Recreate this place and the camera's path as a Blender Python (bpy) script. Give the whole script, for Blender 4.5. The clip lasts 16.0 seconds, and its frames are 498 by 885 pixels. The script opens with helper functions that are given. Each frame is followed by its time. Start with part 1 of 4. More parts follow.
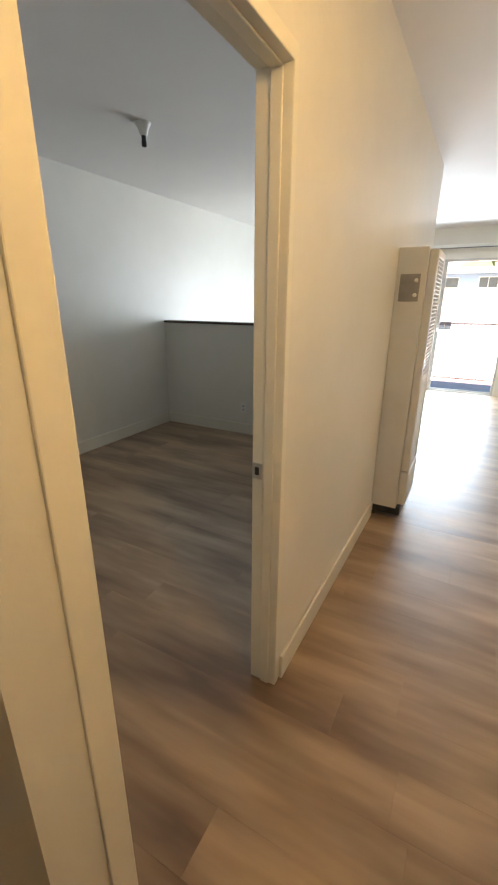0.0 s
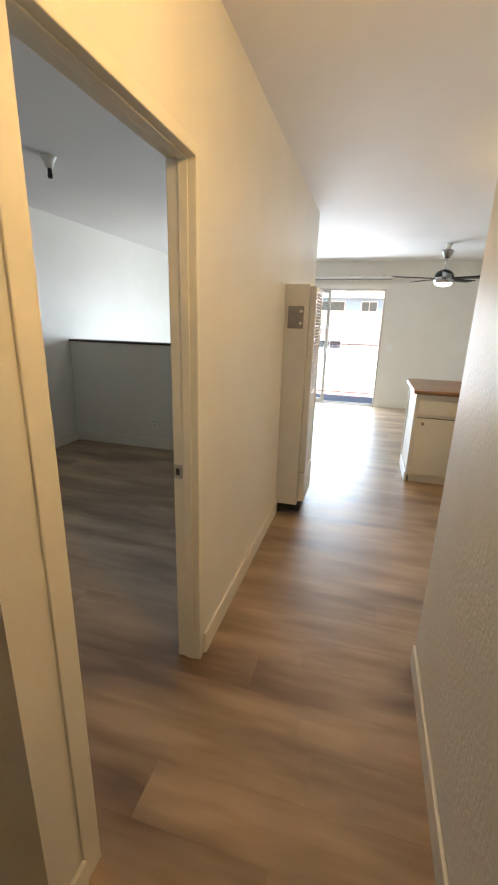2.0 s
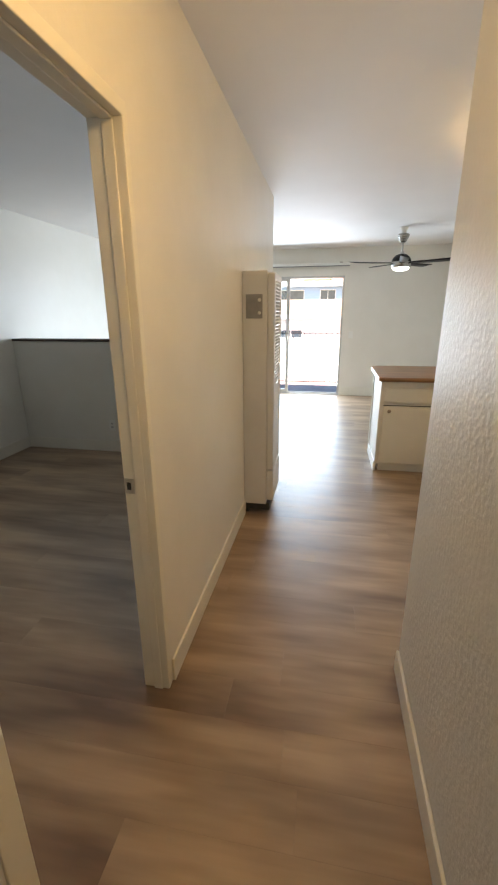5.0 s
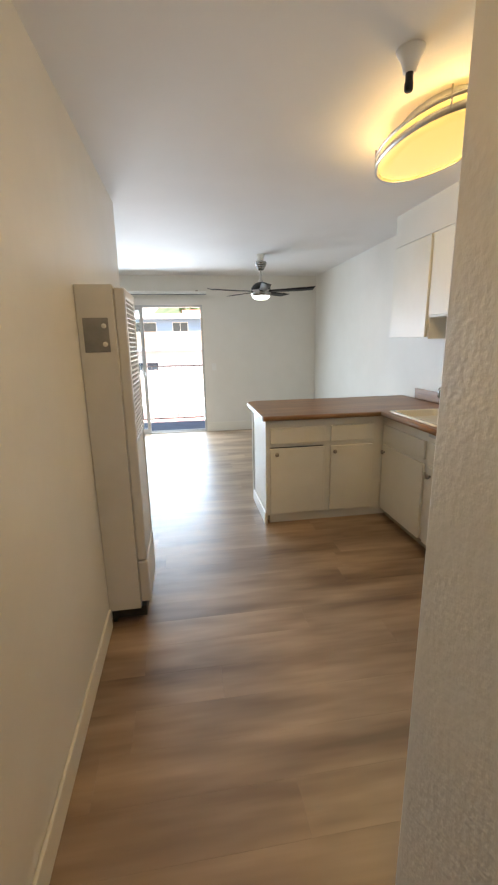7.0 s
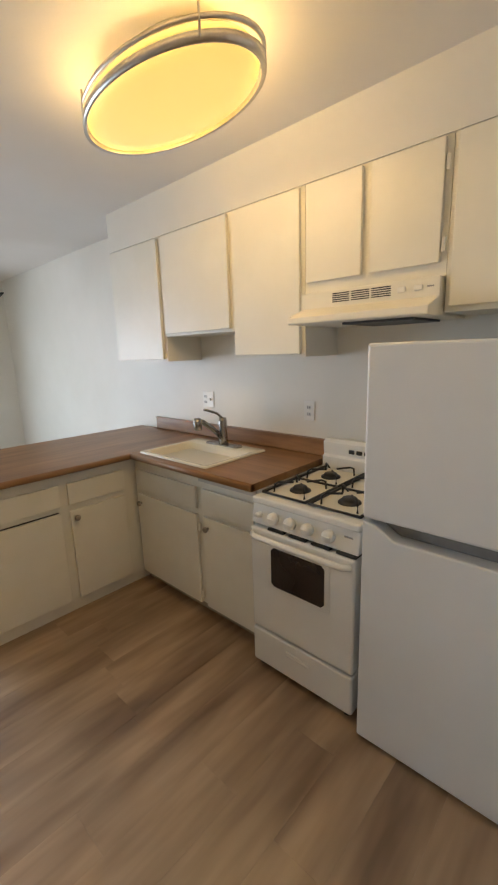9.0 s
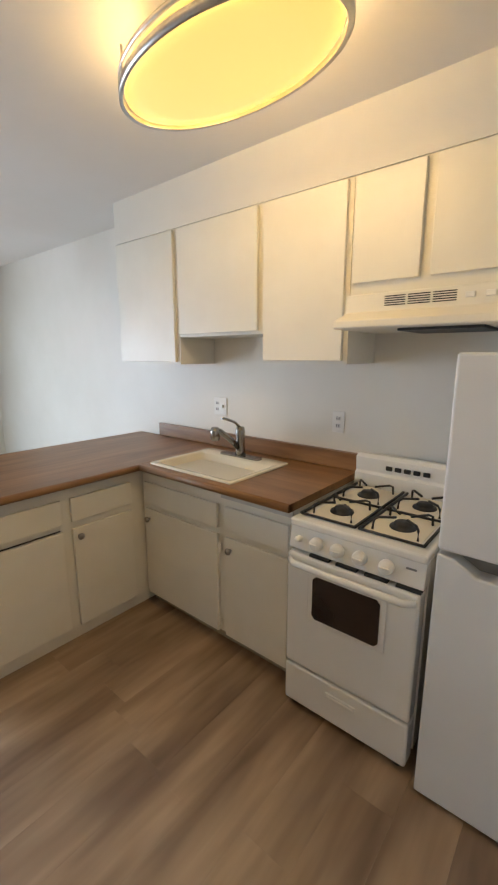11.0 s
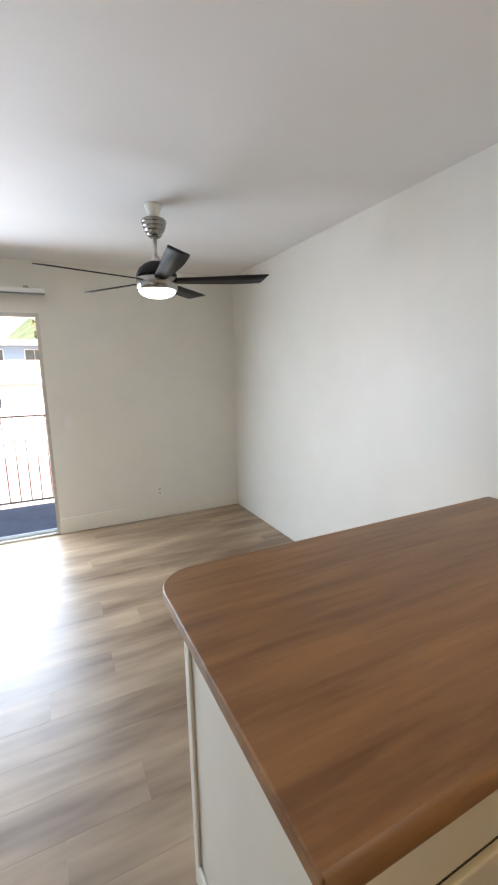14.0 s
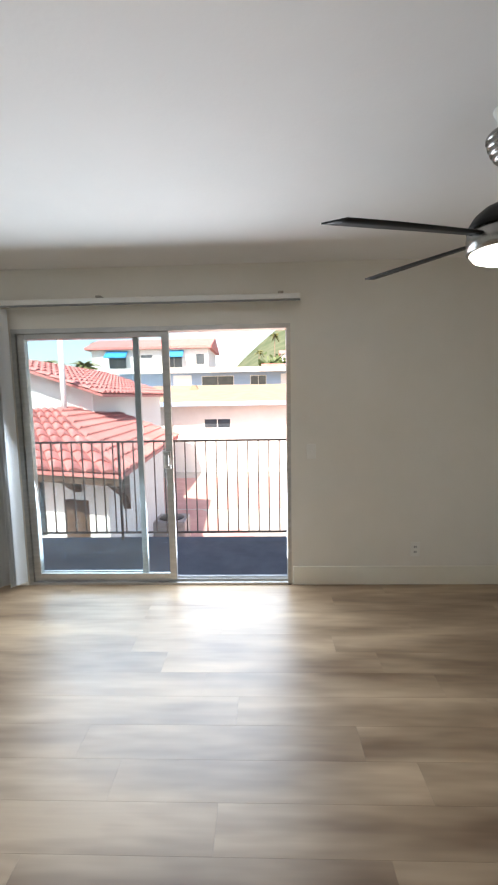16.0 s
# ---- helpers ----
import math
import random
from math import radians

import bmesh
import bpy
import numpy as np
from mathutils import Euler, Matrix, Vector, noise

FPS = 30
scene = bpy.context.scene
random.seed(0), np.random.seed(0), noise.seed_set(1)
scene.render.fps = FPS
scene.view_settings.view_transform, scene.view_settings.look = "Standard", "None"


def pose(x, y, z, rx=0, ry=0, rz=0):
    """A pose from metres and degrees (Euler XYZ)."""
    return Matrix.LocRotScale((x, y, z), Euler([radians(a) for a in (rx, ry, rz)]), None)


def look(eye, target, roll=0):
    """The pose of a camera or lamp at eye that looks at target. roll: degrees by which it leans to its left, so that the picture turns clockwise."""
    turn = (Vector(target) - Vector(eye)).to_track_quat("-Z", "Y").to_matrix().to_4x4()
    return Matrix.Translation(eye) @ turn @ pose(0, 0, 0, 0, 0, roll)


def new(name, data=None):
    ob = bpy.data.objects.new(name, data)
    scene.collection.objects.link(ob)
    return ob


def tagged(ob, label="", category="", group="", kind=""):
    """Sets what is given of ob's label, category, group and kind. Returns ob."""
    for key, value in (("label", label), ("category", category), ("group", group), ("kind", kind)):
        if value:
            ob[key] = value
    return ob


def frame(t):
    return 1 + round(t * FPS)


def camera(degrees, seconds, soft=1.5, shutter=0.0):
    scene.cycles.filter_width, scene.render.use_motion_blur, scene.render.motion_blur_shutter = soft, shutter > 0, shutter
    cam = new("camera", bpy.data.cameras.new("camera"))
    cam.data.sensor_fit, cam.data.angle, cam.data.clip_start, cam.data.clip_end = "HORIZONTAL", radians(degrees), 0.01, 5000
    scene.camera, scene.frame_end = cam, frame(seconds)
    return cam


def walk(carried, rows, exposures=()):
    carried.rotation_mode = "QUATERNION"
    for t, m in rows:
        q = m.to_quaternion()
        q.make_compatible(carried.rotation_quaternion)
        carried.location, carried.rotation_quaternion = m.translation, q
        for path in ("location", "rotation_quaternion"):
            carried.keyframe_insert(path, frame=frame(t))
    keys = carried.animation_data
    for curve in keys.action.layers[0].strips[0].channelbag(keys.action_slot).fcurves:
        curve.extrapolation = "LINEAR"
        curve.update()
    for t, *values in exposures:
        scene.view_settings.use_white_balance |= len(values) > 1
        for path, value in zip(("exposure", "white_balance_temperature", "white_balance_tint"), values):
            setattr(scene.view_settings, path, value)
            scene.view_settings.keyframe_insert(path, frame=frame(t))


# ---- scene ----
cam = camera(62.3, 16.0, soft=2.2)
PATH = [
    (0, (0.043, 0.594, 1.419), (-0.864, 2.253, 0.769), 0.3),
    (0.5, (0.071, 0.482, 1.418), (-0.639, 2.236, 0.769), 1.5),
    (1, (0.064, 0.413, 1.414), (-0.578, 2.197, 0.778), 2.1),
    (1.5, (0.104, 0.349, 1.459), (-0.458, 2.179, 0.88), 1.6),
    (2, (0.135, 0.318, 1.467), (-0.375, 2.166, 0.898), 1.6),
    (2.5, (0.125, 0.306, 1.462), (-0.359, 2.162, 0.895), 2.5),
    (3, (0.102, 0.299, 1.461), (-0.402, 2.143, 0.874), 3.1),
    (5.5, (0.125, 0.637, 1.46), (-0.139, 2.526, 0.858), -2.0),
    (6, (0.131, 0.815, 1.475), (0.023, 2.731, 0.911), -2.5),
    (6.5, (0.048, 1.002, 1.484), (0.13, 2.931, 0.962), -2.0),
    (7, (0.012, 1.282, 1.452), (0.301, 3.204, 0.979), -1.1),
    (7.5, (0.061, 1.553, 1.473), (0.579, 3.431, 1.018), -1.1),
    (8, (0.091, 1.734, 1.488), (0.916, 3.501, 1.042), -1.7),
    (8.5, (0.113, 1.915, 1.504), (1.261, 3.493, 1.067), -1.8),
    (9, (0.207, 2.063, 1.496), (1.637, 3.393, 1.068), -1.8),
    (11.5, (0.184, 2.578, 1.508), (1.695, 3.822, 1.097), -0.0),
    (12, (0.247, 2.848, 1.528), (1.627, 4.227, 1.09), -0.0),
    (12.5, (0.232, 3.143, 1.506), (1.481, 4.642, 1.066), -0.3),
    (13, (0.233, 3.433, 1.533), (1.344, 5.041, 1.107), -0.9),
    (13.5, (0.302, 3.732, 1.532), (1.285, 5.429, 1.138), -1.1),
    (14, (0.325, 3.982, 1.527), (1.189, 5.751, 1.175), -1.1),
    (14.5, (0.273, 4.284, 1.513), (1.011, 6.118, 1.211), -1.2),
    (15, (0.248, 4.531, 1.496), (0.784, 6.44, 1.234), -1.1),
    (15.5, (0.197, 4.822, 1.504), (0.494, 6.785, 1.264), -1.1),
    (16, (0.115, 4.985, 1.498), (0.05, 6.972, 1.277), -1.0),
]
EXPOSURES = [(0, 3.1, 7150, 13), (3, 2.9, 7050, 13), (5.5, 2.82, 6950, 13), (7, 2.66, 6900, 13), (9, 2.55, 7000, 14), (11.5, 2.75, 6750, 14), (12.5, 2.9, 6750, 14), (13.3, 2.85, 6850, 15), (14.5, 2.42, 7150, 16), (16, 1.92, 7400, 16)]
walk(cam, [(t, look(eye, target, roll)) for t, eye, target, roll in PATH], EXPOSURES)

# ---- world and light ----
world = bpy.data.worlds.new("world")
scene.world = world
world.use_nodes = True
wn = world.node_tree.nodes
sky = wn.new("ShaderNodeTexSky")
sky.sky_type = "NISHITA"
sky.sun_disc = False
sky.sun_elevation = radians(52)
sky.sun_rotation = radians(200)
sky.dust_density = 2.0
world.node_tree.links.new(sky.outputs[0], wn["Background"].inputs[0])
wn["Background"].inputs[1].default_value = 0.10

sun_data = bpy.data.lights.new("sun", "SUN")
sun_data.energy = 3.2
sun_data.angle = radians(0.6)
sun_data.color = (1.0, 0.95, 0.87)
sun = new("sun", sun_data)
sun.matrix_world = look((0, 0, 20), (0.42, 1.15, 20 - 1.57))

LAMP_GLOW = 0.125
FAN_GLOW = 1.0


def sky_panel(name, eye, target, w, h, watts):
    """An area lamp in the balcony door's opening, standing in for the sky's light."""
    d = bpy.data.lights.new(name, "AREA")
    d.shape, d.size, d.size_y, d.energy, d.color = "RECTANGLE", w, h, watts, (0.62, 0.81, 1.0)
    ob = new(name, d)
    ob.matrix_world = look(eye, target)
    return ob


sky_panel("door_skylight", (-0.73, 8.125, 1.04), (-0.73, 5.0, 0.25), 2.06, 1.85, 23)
for bulb_y in (3.13, 3.47):
    bulb = bpy.data.lights.new("bulb", "POINT")
    bulb.energy, bulb.color, bulb.shadow_soft_size = 1.3, (1.0, 0.68, 0.28), 0.04
    new("bulb", bulb).location = (1.25, bulb_y + 0.08, 2.365)
hall_bulb = bpy.data.lights.new("bulb", "POINT")
hall_bulb.energy, hall_bulb.color, hall_bulb.shadow_soft_size = 2.2, (1.0, 0.68, 0.30), 0.04
new("bulb", hall_bulb).location = (0.38, 1.12, 2.20)


# ---- materials ----
def material(name, color, rough=0.5, metal=0.0, color2=None, scale=(8, 8, 8), detail=4.0, lo=0.35, hi=0.65,
             bump=0.0, bump_scale=60.0, spec=0.5, fine=None, random_shade=0.0, rough_var=0.0):
    m = bpy.data.materials.new(name)
    m.use_nodes = True
    nodes, links = m.node_tree.nodes, m.node_tree.links
    b = nodes["Principled BSDF"]
    b.inputs["Roughness"].default_value = rough
    b.inputs["Metallic"].default_value = metal
    b.inputs["Specular IOR Level"].default_value = spec
    b.inputs["Base Color"].default_value = (*color, 1)
    coord = nodes.new("ShaderNodeTexCoord")
    last = None
    if color2 is not None:
        mp = nodes.new("ShaderNodeMapping")
        mp.inputs["Scale"].default_value = scale
        links.new(coord.outputs["Object"], mp.inputs["Vector"])
        src = mp.outputs[0]
        if name == "plank_vinyl":
            geo = nodes.new("ShaderNodeNewGeometry")
            links.new(geo.outputs["Position"], mp.inputs["Vector"])
        if random_shade:
            info = nodes.new("ShaderNodeObjectInfo")
            mul = nodes.new("ShaderNodeMath")
            mul.operation = "MULTIPLY"
            mul.inputs[1].default_value = 0.4
            links.new(info.outputs["Random"], mul.inputs[0])
            add = nodes.new("ShaderNodeVectorMath")
            links.new(mp.outputs[0], add.inputs[0])
            links.new(mul.outputs[0], add.inputs[1])
            src = add.outputs[0]
        n = nodes.new("ShaderNodeTexNoise")
        n.inputs["Scale"].default_value = 1.0
        n.inputs["Detail"].default_value = detail
        n.inputs["Roughness"].default_value = 0.6
        links.new(src, n.inputs["Vector"])
        ramp = nodes.new("ShaderNodeValToRGB")
        ramp.color_ramp.elements[0].position = lo
        ramp.color_ramp.elements[1].position = hi
        ramp.color_ramp.elements[0].color = (*color, 1)
        ramp.color_ramp.elements[1].color = (*color2, 1)
        links.new(n.outputs["Fac"], ramp.inputs[0])
        last = ramp.outputs[0]
        if fine:
            mp2 = nodes.new("ShaderNodeMapping")
            mp2.inputs["Scale"].default_value = fine
            links.new(coord.outputs["Object"], mp2.inputs["Vector"])
            n2 = nodes.new("ShaderNodeTexNoise")
            n2.inputs["Scale"].default_value = 1.0
            n2.inputs["Detail"].default_value = 5.0
            links.new(mp2.outputs[0], n2.inputs["Vector"])
            r2 = nodes.new("ShaderNodeMapRange")
            r2.inputs[1].default_value, r2.inputs[2].default_value = 0.3, 0.7
            r2.inputs[3].default_value, r2.inputs[4].default_value = 0.96, 1.04
            links.new(n2.outputs["Fac"], r2.inputs[0])
            mx = nodes.new("ShaderNodeVectorMath")
            mx.operation = "MULTIPLY"
            links.new(last, mx.inputs[0])
            links.new(r2.outputs[0], mx.inputs[1])
            last = mx.outputs[0]
        if random_shade:
            r3 = nodes.new("ShaderNodeMapRange")
            r3.inputs[3].default_value, r3.inputs[4].default_value = 1 - random_shade, 1 + random_shade
            links.new(info.outputs["Random"], r3.inputs[0])
            m3 = nodes.new("ShaderNodeVectorMath")
            m3.operation = "MULTIPLY"
            links.new(last, m3.inputs[0])
            links.new(r3.outputs[0], m3.inputs[1])
            last = m3.outputs[0]
        links.new(last, b.inputs["Base Color"])
        if rough_var:
            rr = nodes.new("ShaderNodeMapRange")
            rr.inputs[3].default_value, rr.inputs[4].default_value = rough - rough_var, rough + rough_var
            links.new(n.outputs["Fac"], rr.inputs[0])
            links.new(rr.outputs[0], b.inputs["Roughness"])
    if bump:
        nb = nodes.new("ShaderNodeTexNoise")
        nb.inputs["Scale"].default_value = bump_scale
        nb.inputs["Detail"].default_value = 3.0
        links.new(coord.outputs["Object"], nb.inputs["Vector"])
        bp = nodes.new("ShaderNodeBump")
        bp.inputs["Strength"].default_value = bump
        bp.inputs["Distance"].default_value = 0.004
        links.new(nb.outputs["Fac"], bp.inputs["Height"])
        links.new(bp.outputs[0], b.inputs["Normal"])
    return m


def glow(name, color, strength):
    m = material(name, color, 0.4)
    b = m.node_tree.nodes["Principled BSDF"]
    b.inputs["Emission Color"].default_value = (*color, 1)
    b.inputs["Emission Strength"].default_value = strength
    return m


WALL = material("wall_paint", (0.76, 0.735, 0.67), 0.42, color2=(0.80, 0.775, 0.715), scale=(1.5, 1.5, 1.5), bump=0.12, bump_scale=45, spec=0.4)
HALLPAINT = material("textured_wall_paint", (0.74, 0.715, 0.655), 0.33, color2=(0.79, 0.765, 0.71), scale=(1.5, 1.5, 1.5), bump=0.2, bump_scale=36, spec=0.5)
CEIL = material("ceiling_paint", (0.79, 0.765, 0.74), 0.68, color2=(0.82, 0.795, 0.77), scale=(1.2, 1.2, 1.2), bump=0.14, bump_scale=40, spec=0.18)
ROUGHWALL = material("orange_peel_wall_paint", (0.74, 0.715, 0.655), 0.46, color2=(0.79, 0.765, 0.71), scale=(1.5, 1.5, 1.5), bump=0.5, bump_scale=55, spec=0.35)
TRIM = material("trim_paint", (0.78, 0.75, 0.66), 0.3, color2=(0.82, 0.79, 0.71), scale=(3, 3, 3), bump=0.06, bump_scale=25)
CAB = material("cabinet_paint", (0.74, 0.71, 0.62), 0.38, color2=(0.79, 0.765, 0.685), scale=(2, 2, 2), bump=0.08, bump_scale=30)
# Browner and darker than the cabinet paint, only for the sink toe kick.
CABDARK = material("toe_kick_brown", (0.35, 0.30, 0.22), 0.6, color2=(0.42, 0.36, 0.27), scale=(4, 4, 4))
PLANK = material("plank_vinyl", (0.165, 0.096, 0.053), 0.39, color2=(0.46, 0.325, 0.21), scale=(0.9, 5.0, 5.0), detail=3,
                 lo=0.34, hi=0.66, fine=(3, 70, 20), random_shade=0.02, bump=0.04, bump_scale=14, rough_var=0.08, spec=0.95)
SUBFLOOR = material("subfloor", (0.10, 0.075, 0.05), 0.8, color2=(0.13, 0.1, 0.07))
LAMINATE = material("wood_laminate", (0.165, 0.074, 0.027), 0.36, color2=(0.36, 0.185, 0.075), scale=(1.5, 15, 15), detail=5,
                    lo=0.3, hi=0.7, fine=(6, 160, 60))
LAMINATE_Y = material("wood_laminate_along", (0.165, 0.074, 0.027), 0.36, color2=(0.36, 0.185, 0.075), scale=(15, 1.5, 15), detail=5,
                      lo=0.3, hi=0.7, fine=(160, 6, 60))
ENAMEL = material("white_enamel", (0.80, 0.80, 0.78), 0.22, color2=(0.83, 0.83, 0.81), scale=(2, 2, 2))
FRIDGE = material("fridge_enamel", (0.72, 0.735, 0.75), 0.34, color2=(0.75, 0.765, 0.78), scale=(2, 2, 2), bump=0.08, bump_scale=220)
SINK = material("sink_enamel", (0.80, 0.745, 0.60), 0.18, color2=(0.83, 0.78, 0.65), scale=(3, 3, 3))
BLACK = material("black_iron", (0.012, 0.012, 0.012), 0.5, color2=(0.03, 0.028, 0.026), scale=(20, 20, 20))
DARKGLASS = material("oven_glass", (0.018, 0.010, 0.008), 0.12, color2=(0.03, 0.018, 0.014), scale=(3, 3, 3))
CHROME = material("brushed_nickel", (0.55, 0.53, 0.50), 0.28, metal=1.0, color2=(0.62, 0.60, 0.57), scale=(30, 30, 4))
ALU = material("aluminium", (0.50, 0.50, 0.49), 0.38, metal=0.9, color2=(0.60, 0.60, 0.59), scale=(6, 6, 30))
BRONZE = material("aged_bronze", (0.30, 0.26, 0.22), 0.35, metal=0.9, color2=(0.40, 0.36, 0.31), scale=(60, 60, 60))
NICKEL = material("dark_nickel", (0.30, 0.29, 0.27), 0.25, metal=1.0, color2=(0.38, 0.36, 0.34), scale=(30, 30, 4))
FANDARK = material("fan_blade_black", (0.010, 0.0095, 0.009), 0.5, color2=(0.018, 0.016, 0.015), scale=(6, 40, 6), spec=0.2)
HEATER = material("heater_enamel", (0.60, 0.595, 0.58), 0.35, color2=(0.65, 0.645, 0.63), scale=(3, 3, 3), bump=0.04, bump_scale=30)
GRILLE = material("grille_grey", (0.20, 0.20, 0.205), 0.5, color2=(0.27, 0.27, 0.275), scale=(8, 8, 8))
# Near-black colour stands in for the shade inside holes, slots and gaps.
VOID = material("opening_shade", (0.02, 0.02, 0.02), 0.8, color2=(0.03, 0.03, 0.03))
PLASTIC = material("white_plastic", (0.80, 0.79, 0.75), 0.3, color2=(0.83, 0.82, 0.78), scale=(5, 5, 5))
DARKWOOD = material("dark_wood_cap", (0.045, 0.026, 0.018), 0.4, color2=(0.08, 0.045, 0.03), scale=(3, 40, 40))
BLIND = material("vinyl_blind", (0.56, 0.585, 0.60), 0.4, color2=(0.64, 0.66, 0.67), scale=(2, 2, 0.5))
LAMPGLOW = glow("lamp_diffuser", (1.0, 0.71, 0.22), LAMP_GLOW)
FANGLOW = glow("fan_diffuser", (0.93, 1.0, 0.97), FAN_GLOW)
GLASS = bpy.data.materials.new("clear_glass")
GLASS.use_nodes = True
gn, gl = GLASS.node_tree.nodes, GLASS.node_tree.links
gn.remove(gn["Principled BSDF"])
g_tr, g_gl, g_mix, g_fr = (gn.new(k) for k in ("ShaderNodeBsdfTransparent", "ShaderNodeBsdfGlossy", "ShaderNodeMixShader", "ShaderNodeFresnel"))
g_tr.inputs[0].default_value = (0.90, 0.955, 0.975, 1)
g_gl.inputs["Roughness"].default_value = 0.02
gl.new(g_fr.outputs[0], g_mix.inputs[0])
gl.new(g_tr.outputs[0], g_mix.inputs[1])
gl.new(g_gl.outputs[0], g_mix.inputs[2])
gl.new(g_mix.outputs[0], gn["Material Output"].inputs[0])

CONCRETE = material("balcony_coating", (0.055, 0.065, 0.08), 0.6, color2=(0.085, 0.095, 0.115), scale=(4, 4, 4), bump=0.3, bump_scale=90)
IRON = material("rail_paint", (0.10, 0.085, 0.08), 0.5, color2=(0.16, 0.12, 0.10), scale=(10, 10, 10))
STUCCO = material("white_stucco", (0.72, 0.71, 0.69), 0.85, color2=(0.80, 0.79, 0.77), scale=(0.8, 0.8, 0.8), bump=0.3, bump_scale=40)
BLUEWALL = material("blue_grey_siding", (0.28, 0.39, 0.54), 0.8, color2=(0.33, 0.44, 0.60), scale=(0.5, 0.5, 2))
TERRACOTTA = material("terracotta_tile", (0.46, 0.15, 0.135), 0.75, color2=(0.58, 0.23, 0.21), scale=(3, 3, 3), random_shade=0.15, bump=0.2, bump_scale=30)
TANROOF = material("tan_roof_gravel", (0.29, 0.215, 0.15), 0.95, color2=(0.35, 0.265, 0.19), scale=(2, 2, 2), bump=0.4, bump_scale=30)
WHITEROOF = material("white_roof_coat", (0.72, 0.72, 0.72), 0.8, color2=(0.80, 0.80, 0.80), scale=(0.6, 0.6, 0.6))
AWNING = material("blue_awning", (0.01, 0.22, 0.50), 0.7, color2=(0.015, 0.28, 0.58), scale=(4, 4, 4))
ROADMAT = material("pale_concrete", (0.42, 0.40, 0.37), 0.9, color2=(0.52, 0.50, 0.46), scale=(0.7, 0.7, 0.7), bump=0.3, bump_scale=30)
REDPAVE = material("red_paving", (0.50, 0.29, 0.265), 0.9, color2=(0.57, 0.35, 0.32), scale=(1.5, 1.5, 1.5), bump=0.3, bump_scale=30)
EARTH = material("dry_ground", (0.16, 0.15, 0.11), 0.95, color2=(0.24, 0.22, 0.17), scale=(0.05, 0.05, 0.05))
LEAF = material("leaf_green", (0.05, 0.09, 0.03), 0.6, color2=(0.11, 0.15, 0.05), scale=(1.5, 1.5, 1.5))
PALMLEAF = material("palm_leaf", (0.10, 0.12, 0.035), 0.55, color2=(0.20, 0.19, 0.06), scale=(2, 2, 2))
BARK = material("bark", (0.13, 0.10, 0.07), 0.9, color2=(0.20, 0.16, 0.12), scale=(3, 3, 12))
HILL = material("hill_scrub", (0.05, 0.08, 0.035), 0.95, color2=(0.11, 0.13, 0.075), scale=(0.05, 0.05, 0.08), detail=8)
WINGLASS = material("window_glass_dark", (0.04, 0.055, 0.07), 0.08, color2=(0.07, 0.085, 0.10), scale=(1, 1, 1))
DARKTIMBER = material("dark_timber", (0.06, 0.035, 0.025), 0.7, color2=(0.10, 0.06, 0.04), scale=(3, 3, 20))


# ---- building helpers ----
def add_box(bm, x0, x1, y0, y1, z0, z1, bevel=0.0, seg=1):
    geo = bmesh.ops.create_cube(bm, size=1, matrix=Matrix.LocRotScale(((x0 + x1) / 2, (y0 + y1) / 2, (z0 + z1) / 2), None,
                                                                       (abs(x1 - x0), abs(y1 - y0), abs(z1 - z0))))
    if bevel:
        edges = {e for v in geo["verts"] for e in v.link_edges}
        bmesh.ops.bevel(bm, geom=list(edges), offset=bevel, segments=seg, affect="EDGES", profile=0.5)
    return bm


def boxes(*rows, bevel=0.0, seg=1):
    bm = bmesh.new()
    for r in rows:
        add_box(bm, *r, bevel=bevel, seg=seg)
    return bm


def lathe(profile, steps=32, center=(0, 0, 0), sx=1.0, sy=1.0):
    """A turned shape about z from (radius, height) pairs."""
    bm = bmesh.new()
    rings = []
    for r, z in profile:
        if r < 1e-5:
            rings.append([bm.verts.new((center[0], center[1], center[2] + z))])
        else:
            rings.append([bm.verts.new((center[0] + sx * r * math.cos(2 * math.pi * i / steps),
                                        center[1] + sy * r * math.sin(2 * math.pi * i / steps), center[2] + z)) for i in range(steps)])
    for a, b in zip(rings, rings[1:]):
        for i in range(steps):
            j = (i + 1) % steps
            if len(a) == 1 and len(b) > 1:
                bm.faces.new((a[0], b[j], b[i]))
            elif len(b) == 1 and len(a) > 1:
                bm.faces.new((a[i], a[j], b[0]))
            elif len(a) > 1:
                bm.faces.new((a[i], a[j], b[j], b[i]))
    bmesh.ops.recalc_face_normals(bm, faces=bm.faces)
    for f in bm.faces:
        f.smooth = True
    return bm


def tube(points, radius, steps=8, closed=False, bm=None):
    """A round bar along points."""
    bm = bm or bmesh.new()
    pts = [Vector(p) for p in points]
    n = len(pts)
    rings = []
    for i, p in enumerate(pts):
        a = pts[(i - 1) % n] if (closed or i) else p
        b = pts[(i + 1) % n] if (closed or i < n - 1) else p
        d = (b - a).normalized()
        up = Vector((0, 0, 1)) if abs(d.z) < 0.9 else Vector((1, 0, 0))
        u = d.cross(up).normalized()
        v = d.cross(u)
        rings.append([bm.verts.new(p + radius * (math.cos(2 * math.pi * k / steps) * u + math.sin(2 * math.pi * k / steps) * v)) for k in range(steps)])
    for i in range(n if closed else n - 1):
        a, b = rings[i], rings[(i + 1) % n]
        for k in range(steps):
            f = bm.faces.new((a[k], a[(k + 1) % steps], b[(k + 1) % steps], b[k]))
            f.smooth = True
    if not closed:
        bm.faces.new(rings[0])
        bm.faces.new(rings[-1])
    bmesh.ops.recalc_face_normals(bm, faces=bm.faces)
    return bm


